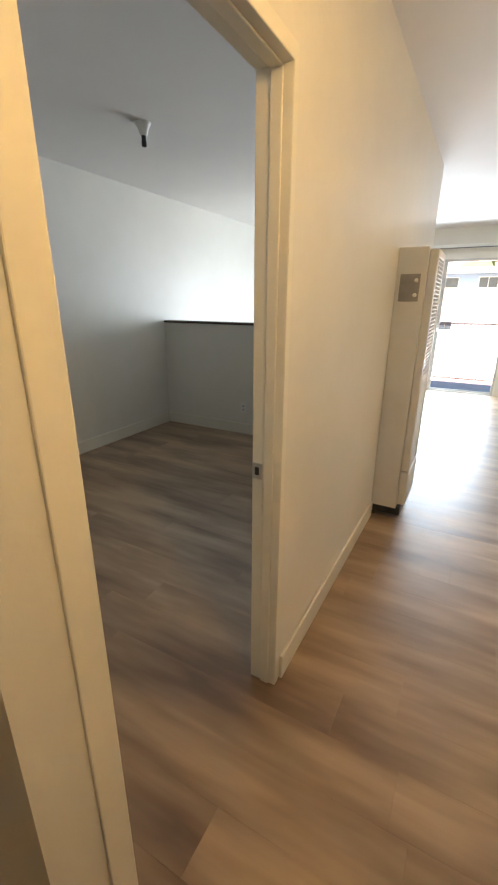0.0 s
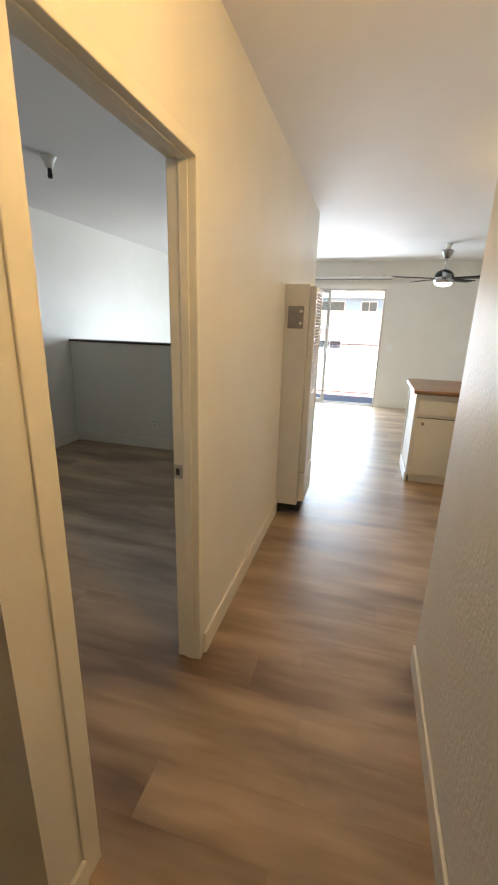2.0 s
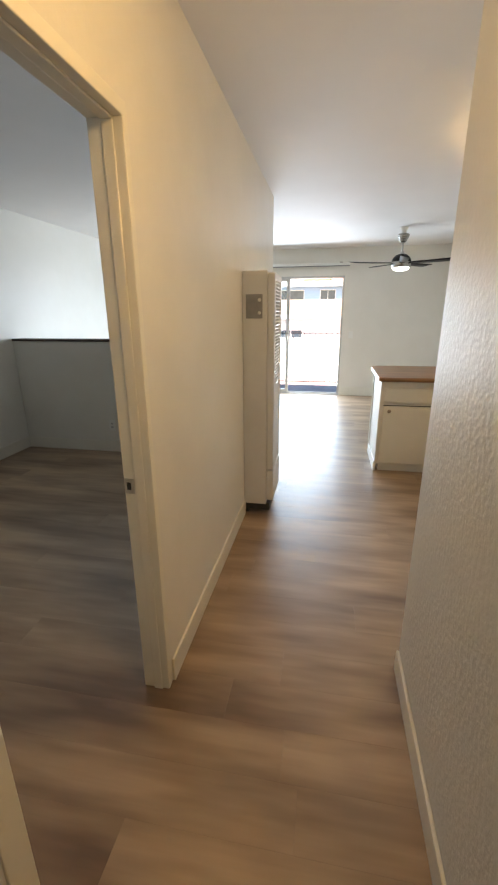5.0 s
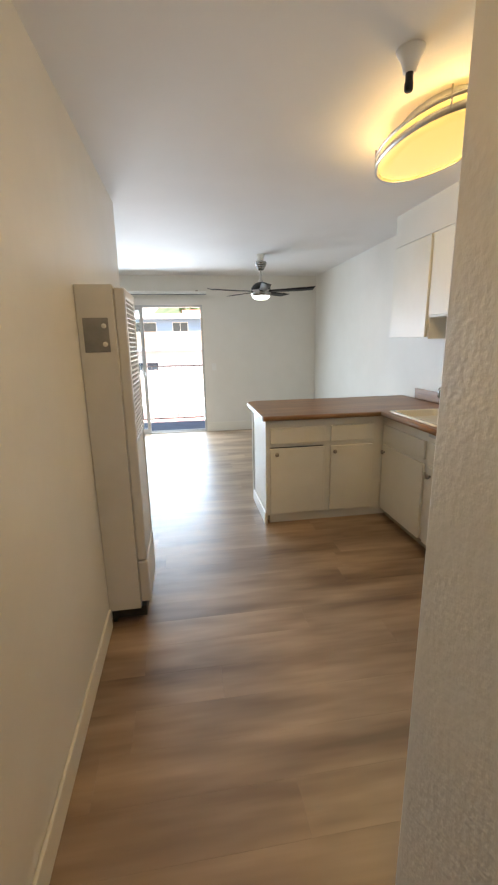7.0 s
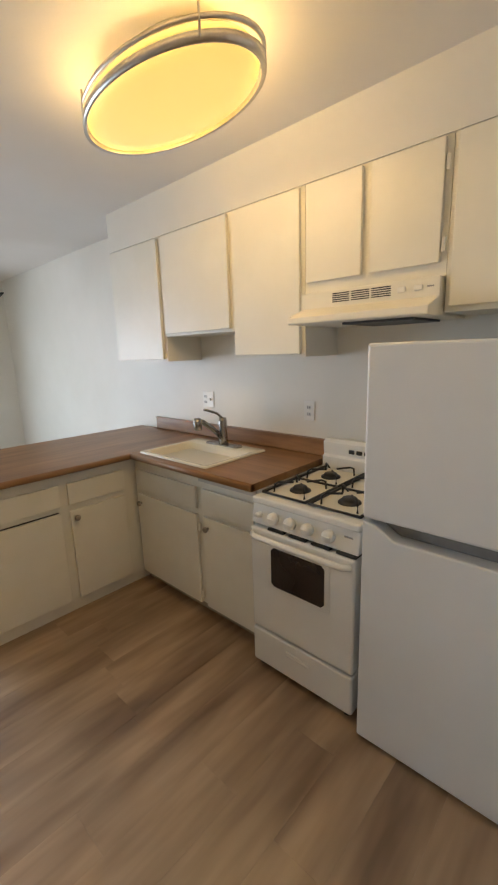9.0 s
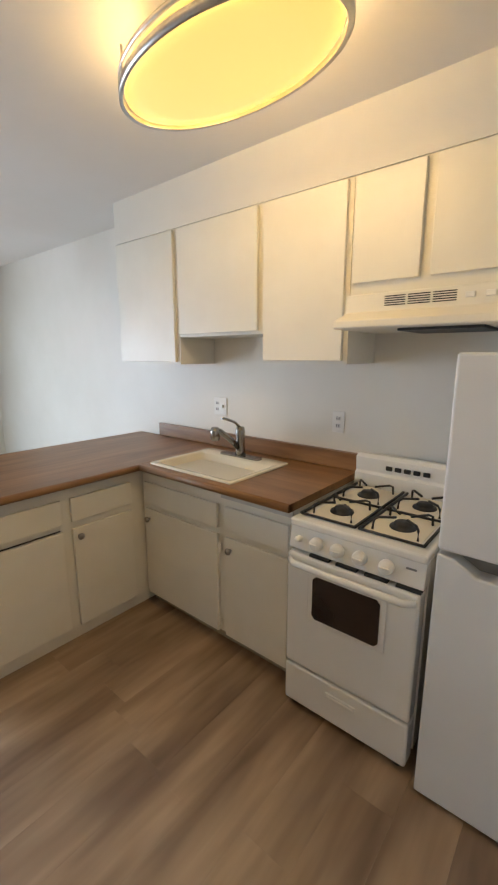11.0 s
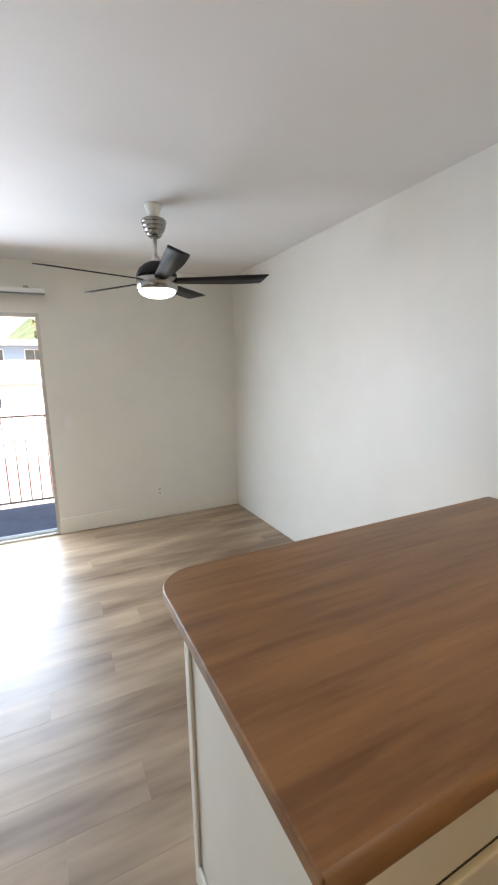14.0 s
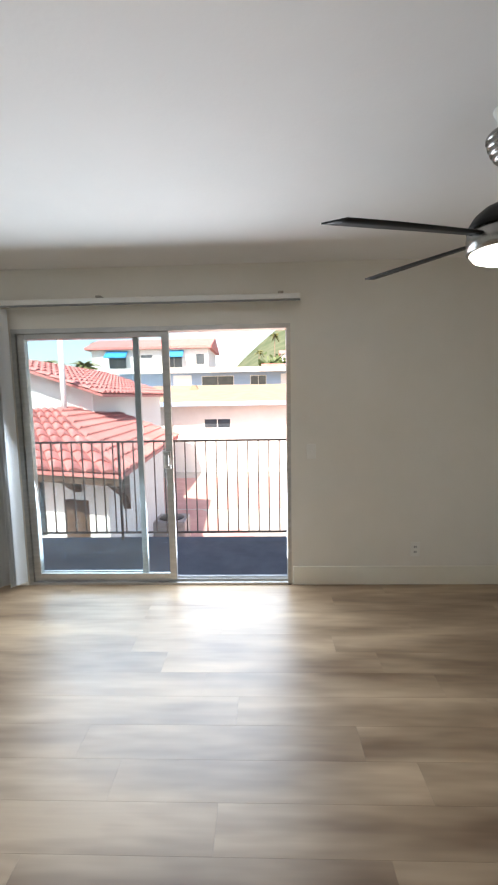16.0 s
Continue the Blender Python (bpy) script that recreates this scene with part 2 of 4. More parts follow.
def prism(outline, z0, z1, bevel=0.0, seg=2, axis="z"):
    """An outline pulled up from z0 to z1; axis x or y lays the pull along that axis."""
    bm = bmesh.new()

    def place(a, b, h):
        return {"z": (a, b, h), "x": (h, a, b), "y": (a, h, b)}[axis]
    lower = [bm.verts.new(place(a, b, z0)) for a, b in outline]
    upper = [bm.verts.new(place(a, b, z1)) for a, b in outline]
    bm.faces.new(lower)
    bm.faces.new(upper)
    n = len(outline)
    for i in range(n):
        bm.faces.new((lower[i], lower[(i + 1) % n], upper[(i + 1) % n], upper[i]))
    bmesh.ops.recalc_face_normals(bm, faces=bm.faces)
    if bevel:
        bmesh.ops.bevel(bm, geom=list(bm.edges), offset=bevel, segments=seg, affect="EDGES", profile=0.5)
    return bm


def mesh_of(name, bm, mat):
    me = bpy.data.meshes.new(name)
    bm.to_mesh(me)
    bm.free()
    me.materials.append(mat)
    return me


def part(name, bm, mat, parent, label=""):
    ob = new(name, mesh_of(name, bm, mat))
    ob.parent = parent
    return tagged(ob, label)


def solid(name, bm, mat, label, category, kind="", group=""):
    return tagged(new(name, mesh_of(name, bm, mat)), label, category, group, kind)


def thing(name, at, label, category, group="", kind=""):
    ob = new(name)
    ob.location = at
    return tagged(ob, label, category, group, kind)


# ---- shell of the flat ----
CEIL_Z = 2.477
W = "structure"
floor = solid("floor", boxes((-3.3, 2.3, -1.3, 8.149, -0.12, -0.008)), SUBFLOOR, "brown wood-look vinyl plank floor through the whole flat", "floor", W)
solid("ceiling", boxes((-3.3, 2.3, -1.3, 8.3, CEIL_Z, CEIL_Z + 0.14)), CEIL, "smooth off-white painted ceiling with soft sheen", "ceiling", W)
DY0, DY1, DZ = 0.952, 1.725, 1.975
wall_hall = solid("wall_hall", boxes((-0.55, -0.45, 0.80, DY0, -0.02, CEIL_Z), (-0.55, -0.45, DY1, 4.79, -0.02, CEIL_Z),
                                     (-0.55, -0.45, DY0, DY1, DZ, CEIL_Z)), HALLPAINT, "cream painted hall wall with a doorway cut through", "wall", W)
solid("wall_alcove", boxes((-3.3, -0.55, 0.80, 0.90, -0.02, CEIL_Z)), WALL, "cream painted partition wall beside the hall", "wall", W)
solid("wall_alcove_side", boxes((-1.6, -1.5, -1.3, 0.80, -0.02, CEIL_Z)), WALL, "plain cream wall closing the hall alcove", "wall", W)
solid("wall_hall_end", boxes((-1.5, 0.476, -1.3, -1.2, -0.02, CEIL_Z)), WALL, "plain cream wall closing the hall", "wall", W)
solid("wall_hall_textured", boxes((0.476, 0.586, -1.3, 1.985, -0.02, CEIL_Z), bevel=0.006, seg=2), ROUGHWALL, "cream textured hall wall ending at the kitchen", "wall", W)
solid("wall_kitchen", boxes((0.586, 2.2, 1.87, 1.98, -0.02, CEIL_Z)), WALL, "cream kitchen wall behind the refrigerator", "wall", W)
solid("wall_east", boxes((2.2, 2.3, 1.87, 8.15, -0.02, CEIL_Z)), WALL, "long off-white wall of kitchen and living room", "wall", W)
solid("wall_west", boxes((-3.3, -3.2, 0.90, 8.15, -0.02, CEIL_Z)), WALL, "off-white outer wall of bedroom and living room", "wall", W)
SX0, SX1, SZ = -1.80, 0.335, 2.04
solid("wall_north", boxes((-3.3, SX0, 8.15, 8.29, -0.02, CEIL_Z), (SX1, 2.3, 8.15, 8.29, -0.02, CEIL_Z), (SX0, SX1, 8.15, 8.29, SZ, CEIL_Z)),
      WALL, "cream end wall with the opening of the balcony door", "wall", W)
half = solid("half_wall", boxes((-3.2, -0.55, 4.47, 4.57, -0.02, 1.18)), WALL, "cream half wall between bedroom and living room", "wall", W)
part("cap", boxes((-3.198, -0.552, 4.455, 4.585, 1.18, 1.203), bevel=0.004), DARKWOOD, half, "thin dark wooden cap")
solid("soffit", boxes((1.898, 2.2, 1.98, 4.955, 2.222, CEIL_Z)), WALL, "painted soffit box over the kitchen wall cabinets", "soffit", W)


def baseboard(x0, x1, y0, y1, h=0.10):
    bm = boxes((x0, x1, y0, y1, 0.0, h), bevel=0.004, seg=2)
    return solid("baseboard", bm, TRIM, "painted flat baseboard with eased top edge", "baseboard", W)


baseboard(-0.449, -0.436, DY1 + 0.024, 3.262, 0.11)
baseboard(-0.449, -0.436, 3.69, 4.79)
baseboard(-0.449, -0.436, 0.80, DY0 - 0.045)
baseboard(-1.5, -0.452, 0.786, 0.799)
baseboard(0.462, 0.475, -1.2, 1.975)
baseboard(-3.199, -0.552, 4.456, 4.469, 0.12)
baseboard(-3.199, -3.186, 0.91, 4.455, 0.12)
baseboard(SX1 + 0.012, 2.185, 8.137, 8.149, 0.15)
baseboard(-3.199, SX0 - 0.01, 8.137, 8.149, 0.15)

# doorway of the bedroom
door_frame = thing("door_frame", (-0.5, 1.345, 0), "cream painted door frame of the bedroom doorway, no door shut", "door frame", kind=W)


def framed(name, rows, mat, label="", bevel=0.003):
    ob = part(name, boxes(*rows, bevel=bevel, seg=2), mat, door_frame, label)
    ob.matrix_parent_inverse = Matrix.Translation((0.5, -1.345, 0))
    return ob


framed("jamb", [(-0.553, -0.444, DY0 - 0.045, DY0 + 0.018, 0, DZ)], TRIM)
framed("jamb", [(-0.553, -0.447, DY1 - 0.018, DY1 + 0.012, 0, DZ)], TRIM)
framed("head_jamb", [(-0.553, -0.4465, DY0 - 0.006, DY1 + 0.006, DZ - 0.018, DZ + 0.02)], TRIM)
framed("stop", [(-0.51, -0.475, DY0 + 0.018, DY0 + 0.024, 0, DZ - 0.018)], TRIM)
framed("stop", [(-0.51, -0.475, DY1 - 0.024, DY1 - 0.018, 0, DZ - 0.018)], TRIM)
framed("stop", [(-0.51, -0.475, DY0 + 0.018, DY1 - 0.018, DZ - 0.025, DZ - 0.018)], TRIM)
framed("strike_plate", [(-0.551, -0.515, DY1 - 0.021, DY1 - 0.0175, 0.862, 0.918)], CHROME, "small brushed metal strike plate", 0.001)
# A dark plate paints the shade of the hole; nothing is cut out.
framed("latch_hole", [(-0.541, -0.526, DY1 - 0.0225, DY1 - 0.0205, 0.876, 0.904)], VOID, "dark patch as the shade in the latch hole", 0.0005)


# ---- balcony door ----
slider = thing("sliding_door", (-0.73, 8.2, 0), "aluminium sliding glass balcony door, pushed half open", "sliding door", kind=W)


def slid(name, bm, mat, label="", parent=None):
    ob = part(name, bm, mat, parent or slider, label)
    if parent is None:
        ob.matrix_parent_inverse = Matrix.Translation((0.73, -8.2, 0))
    return ob


slid("frame", boxes((SX0, SX0 + 0.03, 8.152, 8.26, 0.0, SZ), (SX1 - 0.03, SX1, 8.152, 8.26, 0.0, SZ), (SX0 + 0.03, SX1 - 0.03, 8.152, 8.26, SZ - 0.035, SZ)), ALU, "aluminium outer frame")
slid("track", boxes((SX0 + 0.03, SX1 - 0.03, 8.14, 8.29, -0.01, 0.018), (SX0 + 0.03, SX1 - 0.03, 8.18, 8.186, 0.018, 0.035), (SX0 + 0.03, SX1 - 0.03, 8.225, 8.231, 0.018, 0.035)), ALU, "grooved aluminium floor track")


def leaf(x0, x1, y, wide, label):
    frame_bm = boxes((x0, x0 + wide, y - 0.016, y + 0.016, 0.036, SZ - 0.036), (x1 - wide, x1, y - 0.016, y + 0.016, 0.036, SZ - 0.036),
                     (x0 + wide, x1 - wide, y - 0.014, y + 0.014, 0.036, 0.085), (x0 + wide, x1 - wide, y - 0.014, y + 0.014, SZ - 0.075, SZ - 0.036), bevel=0.002)
    ob = slid("leaf", frame_bm, ALU, label)
    pane = part("pane", boxes((x0 + wide, x1 - wide, y - 0.003, y + 0.003, 0.085, SZ - 0.075)), GLASS, ob, "clear glass pane")
    pane.visible_shadow = False
    return ob


leaf(SX0 + 0.032, -0.835, 8.228, 0.045, "fixed glass leaf")
inner = leaf(SX0 + 0.035, -0.59, 8.183, 0.055, "sliding glass leaf")
part("handle", boxes((-0.66, -0.60, 8.135, 8.168, 0.95, 1.09), (-0.648, -0.612, 8.118, 8.136, 0.97, 1.07), bevel=0.006, seg=2), ALU, inner, "worn aluminium latch handle")

# vertical blind bunched beside the door, with its head rail
blind = thing("vertical_blind", (-1.9, 8.08, 0), "white vinyl vertical blind drawn to one side", "blind")
INV = Matrix.Translation((1.9, -8.08, 0))
part("head_rail", boxes((-2.15, 0.40, 8.035, 8.09, 2.190, 2.230), bevel=0.004), PLASTIC, blind, "cream head rail").matrix_parent_inverse = INV
# Grey strip added to put the rail's lower shadow line into colour.
part("rail_shadow_strip", boxes((-2.15, 0.40, 8.032, 8.04, 2.177, 2.1895)), GRILLE, blind, "dark strip as the shadow line under the head rail").matrix_parent_inverse = INV
for bx in (-1.06, 0.26):
    part("bracket", boxes((bx - 0.02, bx + 0.02, 8.028, 8.149, 2.231, 2.245), bevel=0.002), BRONZE, blind, "small dark bracket").matrix_parent_inverse = INV
for i in range(11):
    sx = -2.10 + i * 0.029
    w = 0.085
    out = []
    for k in range(7):
        u = k / 6 - 0.5
        out.append((u * w, 0.010 * math.cos(u * math.pi)))
    out = out + [(a, b - 0.0016) for a, b in reversed(out)]
    slat_bm = prism(out, 0.04 + 0.01 * math.sin(i * 2.1), 2.176)
    slat_bm.transform(pose(sx, 8.065, 0, 0, 0, 62 + 9 * math.sin(i * 1.7)))
    part("slat", slat_bm, BLIND, blind).matrix_parent_inverse = INV


# ---- wall furnace ----
heater = thing("wall_heater", (-0.36, 3.47, 0.08), "tall beige enamelled gas wall furnace hung on the hall wall", "wall heater")
HINV = Matrix.Translation((0.36, -3.47, -0.08))


def heat(name, bm, mat, label=""):
    ob = part(name, bm, mat, heater, label)
    ob.matrix_parent_inverse = HINV
    return ob


HY0, HY1 = 3.275, 3.67
heat("body", boxes((-0.4495, -0.285, HY0, HY1, 0.085, 1.712), bevel=0.004, seg=2), HEATER)
heat("cover_frame", boxes((-0.285, -0.235, HY0 + 0.012, HY0 + 0.045, 0.36, 1.70), (-0.285, -0.235, HY1 - 0.045, HY1 - 0.012, 0.36, 1.70),
                          (-0.285, -0.235, HY0 + 0.045, HY1 - 0.045, 1.655, 1.70), (-0.285, -0.24, HY0 + 0.045, HY1 - 0.045, 0.36, 0.98), bevel=0.008, seg=2), HEATER, "rounded front cover")
# Solid slab, coloured near-black for the shade between the louvres.
heat("louvre_shade", boxes((-0.284, -0.27, HY0 + 0.045, HY1 - 0.045, 0.98, 1.655)), VOID, "near-black slab as the shade behind the louvres")
for i in range(30):
    z = 0.995 + i * 0.0222
    bm = boxes((-0.03, 0.0, HY0 + 0.045, HY1 - 0.045, -0.0022, 0.0022))
    bm.transform(pose(-0.236, 0, z, 0, 28, 0))
    heat("louvre", bm, HEATER)
for k in range(1, 6):
    yy = HY0 + 0.045 + k * (HY1 - HY0 - 0.09) / 6
    heat("louvre_rib", boxes((-0.268, -0.238, yy - 0.002, yy + 0.002, 0.98, 1.655)), HEATER)
heat("lower_door", boxes((-0.285, -0.232, HY0 + 0.012, HY1 - 0.012, 0.115, 0.352), bevel=0.008, seg=2), HEATER, "lower access door")
heat("base", boxes((-0.44, -0.26, HY0 + 0.02, HY1 - 0.02, 0.03, 0.085)), BLACK, "dark recessed base")
heat("foot", boxes((-0.44, -0.42, HY0 + 0.03, HY1 - 0.03, 0.0, 0.03)), BLACK)
heat("side_vent", boxes((-0.425, -0.315, HY0 - 0.006, HY0 - 0.0005, 1.42, 1.57), bevel=0.0015), GRILLE, "grey metal side vent plate")
for gz in (1.455, 1.535):
    bm = lathe([(0, 0), (0.011, 0), (0.011, 0.003), (0, 0.003)], 16)
    bm.transform(pose(-0.335, HY0 - 0.006, gz, 90, 0, 0))
    heat("screw_cap", bm, HEATER, "pale round screw cap")


# ---- kitchen: base cabinets ----
def round_knob(loc, axis, parent):
    bm = lathe([(0, 0), (0.008, 0), (0.007, 0.012), (0.016, 0.016), (0.0175, 0.022), (0.014, 0.028), (0.006, 0.030), (0, 0.030)], 20)
    rot = {"x": pose(*loc, 0, -90, 0), "y": pose(*loc, 90, 0, 0)}[axis]
    bm.transform(rot)
    return part("knob", bm, BRONZE, parent, "round aged-bronze knob")


def hinge(loc, parent, axis):
    dx, dy = (0.006, 0.007) if axis == "x" else (0.007, 0.006)
    return part("hinge", boxes((loc[0] - dx, loc[0] + dx, loc[1] - dy, loc[1] + dy, loc[2] - 0.025, loc[2] + 0.025), bevel=0.002), TRIM, parent, "painted-over hinge")


PF = 4.36     # front of the peninsula carcass
peninsula = thing("peninsula_cabinet", (0, 0, 0), "cream painted peninsula cabinet with two drawers and two doors", "kitchen cabinet")
part("body", boxes((0.618, 2.199, PF, 4.95, 0.07, 0.862)), CAB, peninsula)
part("toe_kick", boxes((0.640, 2.199, PF + 0.02, 4.93, 0.0, 0.07)), CAB, peninsula)
part("end_panel", boxes((0.606, 0.618, PF - 0.004, 4.955, 0.0, 0.862), bevel=0.002), CAB, peninsula, "smooth end panel")
part("end_trim", boxes((0.596, 0.606, 4.925, 4.962, 0.0, 0.862), bevel=0.003), CAB, peninsula)
part("end_baseboard", boxes((0.594, 0.606, PF - 0.01, 4.924, 0.0, 0.10), bevel=0.003), TRIM, peninsula)
for dx0, dx1 in ((0.64, 1.085), (1.134, 1.49)):
    part("drawer_front", boxes((dx0, dx1, PF - 0.019, PF - 0.001, 0.672, 0.800), bevel=0.004, seg=2), CAB, peninsula)
    d = part("door", boxes((dx0, dx1, PF - 0.019, PF - 0.001, 0.085, 0.634), bevel=0.004, seg=2), CAB, peninsula)
    if dx0 < 1:
        # Near-black strip paints the shade in the seam between drawer and door.
        part("gap_shade", boxes((dx0, dx1 - 0.01, PF - 0.006, PF - 0.0005, 0.637, 0.6425)), VOID, peninsula)
    round_knob((dx0 + 0.05 if dx0 < 1 else dx0 + 0.03, PF - 0.019, 0.592), "y", d)

sink_cab = thing("sink_cabinet", (0, 0, 0), "cream painted sink cabinet with two doors and false drawer fronts", "kitchen cabinet")
SF = 1.585
part("body", boxes((SF, 2.199, 3.30, 4.358, 0.085, 0.862)), CAB, sink_cab)
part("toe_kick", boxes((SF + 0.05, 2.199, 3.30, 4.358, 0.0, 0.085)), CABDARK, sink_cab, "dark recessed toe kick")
for y0, y1, ky in ((3.742, 4.328, 4.285), (3.315, 3.69, 3.65)):
    part("drawer_front", boxes((SF - 0.019, SF - 0.001, y0, y1, 0.662, 0.790), bevel=0.004, seg=2), CAB, sink_cab)
    d = part("door", boxes((SF - 0.019, SF - 0.001, y0, y1, 0.085, 0.630), bevel=0.004, seg=2), CAB, sink_cab)
    round_knob((SF - 0.019, ky, 0.572), "x", d)
for z in (0.14, 0.56):
    hinge((SF - 0.012, 3.728, z), sink_cab, "x")
part("counter_strip", boxes((SF - 0.008, SF - 0.001, 3.30, 3.72, 0.825, 0.858)), ALU, sink_cab, "thin metal strip")

# ---- worktop ----
worktop = thing("worktop", (0, 0, 0), "brown wood-grain laminate worktop with rounded front edge", "worktop")
arc = [(0.70 - 0.125 * math.cos(a), 5.07 + 0.125 * math.sin(a)) for a in [math.pi / 2 * k / 8 for k in range(9)]]
outline = [(0.575, 4.312), (1.536, 4.312), (1.536, 4.315), (2.198, 4.315), (2.198, 5.195)] + arc[::-1]
part("peninsula_top", prism(outline, 0.863, 0.90, bevel=0.006, seg=3), LAMINATE, worktop)
CX0, CX1, CY0, CY1 = 1.60, 2.055, 3.675, 4.262    # sink cut-out


def slab_with_hole(outer, inner, z0, z1):
    bm = bmesh.new()

    def loop(r, z):
        x0, x1, y0, y1 = r
        return [bm.verts.new(v) for v in ((x0, y0, z), (x1, y0, z), (x1, y1, z), (x0, y1, z))]
    rings = [loop(outer, z0), loop(outer, z1), loop(inner, z1), loop(inner, z0)]
    for a, b in zip(rings, rings[1:] + rings[:1]):
        for k in range(4):
            bm.faces.new((a[k], a[(k + 1) % 4], b[(k + 1) % 4], b[k]))
    bmesh.ops.recalc_face_normals(bm, faces=bm.faces)
    return bm


part("sink_run_top", slab_with_hole((1.536, 2.198, 3.292, 4.314), (CX0, CX1, CY0, CY1), 0.863, 0.90), LAMINATE_Y, worktop)
part("front_edge", tube([(1.540, 3.292, 0.8815), (1.540, 4.32, 0.8815)], 0.0195, 12), LAMINATE_Y, worktop, "rounded laminate nosing")
part("front_edge", tube([(0.58, 4.316, 0.8815), (1.545, 4.316, 0.8815)], 0.0195, 12), LAMINATE, worktop, "rounded laminate nosing")
part("backsplash", boxes((2.172, 2.198, 3.292, 4.935, 0.902, 0.992), bevel=0.004, seg=2), LAMINATE_Y, worktop, "low laminate upstand")
part("backsplash_edge", boxes((2.168, 2.198, 3.292, 4.936, 0.9925, 0.997)), LAMINATE_Y, worktop)

# ---- sink and tap ----
sink = thing("kitchen_sink", (0, 0, 0), "cream enamelled drop-in kitchen sink set in the worktop", "sink")


def basin():
    bm = bmesh.new()

    def ring(x0, x1, y0, y1, z, r, n=5):
        pts = []
        for cx, cy, a0 in ((x1 - r, y1 - r, 0), (x0 + r, y1 - r, 90), (x0 + r, y0 + r, 180), (x1 - r, y0 + r, 270)):
            for k in range(n + 1):
                a = radians(a0 + 90 * k / n)
                pts.append(bm.verts.new((cx + r * math.cos(a), cy + r * math.sin(a), z)))
        return pts
    rings = [ring(1.578, 2.075, 3.655, 4.284, 0.9015, 0.02), ring(1.578, 2.075, 3.655, 4.284, 0.908, 0.02), ring(1.584, 2.069, 3.661, 4.278, 0.912, 0.018),
             ring(1.606, 1.965, 3.683, 4.256, 0.911, 0.03), ring(1.614, 1.957, 3.691, 4.248, 0.902, 0.035), ring(1.625, 1.945, 3.702, 4.237, 0.76, 0.05), ring(1.66, 1.91, 3.74, 4.2, 0.735, 0.06)]
    for a, b in zip(rings, rings[1:]):
        for i in range(len(a)):
            j = (i + 1) % len(a)
            bm.faces.new((a[i], a[j], b[j], b[i])).smooth = True
    bm.faces.new(rings[-1])
    bmesh.ops.recalc_face_normals(bm, faces=bm.faces)
    return bm


part("basin", basin(), SINK, sink)
part("drain", lathe([(0, 0.004), (0.03, 0.004), (0.042, 0.0), (0.042, -0.004)], 24, (1.785, 3.97, 0.737)), CHROME, sink, "round metal drain")
tap = thing("kitchen_tap", (0, 0, 0), "brushed nickel single-lever tap with pull-out spray head", "tap")
TX, TY = 2.01, 3.965
plate = [(TX + 0.026 * math.cos(a), TY + (0.10 if math.sin(a) > 0 else -0.10) + 0.026 * math.sin(a)) for a in [2 * math.pi * k / 24 for k in range(24)]]
part("deck_plate", prism(plate, 0.912, 0.919), NICKEL, tap, "oval deck plate")
part("body", lathe([(0, 0.008), (0.026, 0.008), (0.024, 0.03), (0.021, 0.09), (0.023, 0.125), (0.019, 0.148), (0, 0.152)], 24, (TX, TY, 0.911)), NICKEL, tap)
part("spout", tube([(TX - 0.01, TY, 0.955), (TX - 0.07, TY + 0.01, 1.012), (TX - 0.125, TY + 0.018, 1.052), (TX - 0.15, TY + 0.02, 1.058)], 0.014, 12), NICKEL, tap)
part("spray_head", lathe([(0, 0.02), (0.016, 0.02), (0.022, 0.0), (0.021, -0.035), (0.015, -0.042), (0, -0.042)], 20, (TX - 0.155, TY + 0.02, 1.055)), NICKEL, tap, "darker spray head")
part("lever", tube([(TX, TY, 1.055), (TX - 0.03, TY + 0.008, 1.085), (TX - 0.075, TY + 0.018, 1.103), (TX - 0.105, TY + 0.024, 1.112)], 0.0065, 10), NICKEL, tap)

tap.scale = (1.22, 1.22, 1.22)
tap.location = (-0.22 * TX, -0.22 * TY, -0.22 * 0.912)

# ---- wall cabinets ----
UF = 1.905


def wall_cabinet(y0, y1, z0, doors, label, hinges=()):
    c = thing("wall_cabinet", (UF, (y0 + y1) / 2, z0), label, "kitchen cabinet", "wall cabinets")
    inv = Matrix.Translation((-UF, -(y0 + y1) / 2, -z0))
    obs = [part("body", boxes((UF, 2.199, y0, y1, z0, 2.2212)), CAB, c)]
    for a, b, zb in doors:
        obs.append(part("door", boxes((UF - 0.020, UF - 0.001, a, b, zb, 2.212), bevel=0.003, seg=2), CAB, c))
    for h in hinges:
        obs.append(hinge((UF - 0.010, h[0], h[1]), c, "x"))
    for o in obs:
        o.matrix_parent_inverse = inv
    return c


wall_cabinet(4.352, 4.945, 1.452, [(4.378, 4.94, 1.466)], "tall cream wall cabinet at the peninsula end", [(4.948, 2.10), (4.948, 1.57)])
wall_cabinet(3.718, 4.350, 1.612, [(3.745, 4.338, 1.628)], "short cream wall cabinet over the sink")
wall_cabinet(3.248, 3.716, 1.466, [(3.270, 3.706, 1.480)], "tall cream wall cabinet beside the range hood")
wall_cabinet(2.618, 3.246, 1.752, [(2.958, 3.232, 1.800), (2.640, 2.918, 1.800)], "small cream double wall cabinet above the range hood", [(2.630, 2.13), (2.630, 1.86)])
wall_cabinet(1.985, 2.616, 1.620, [(2.02, 2.596, 1.640)], "cream wall cabinet above the refrigerator")

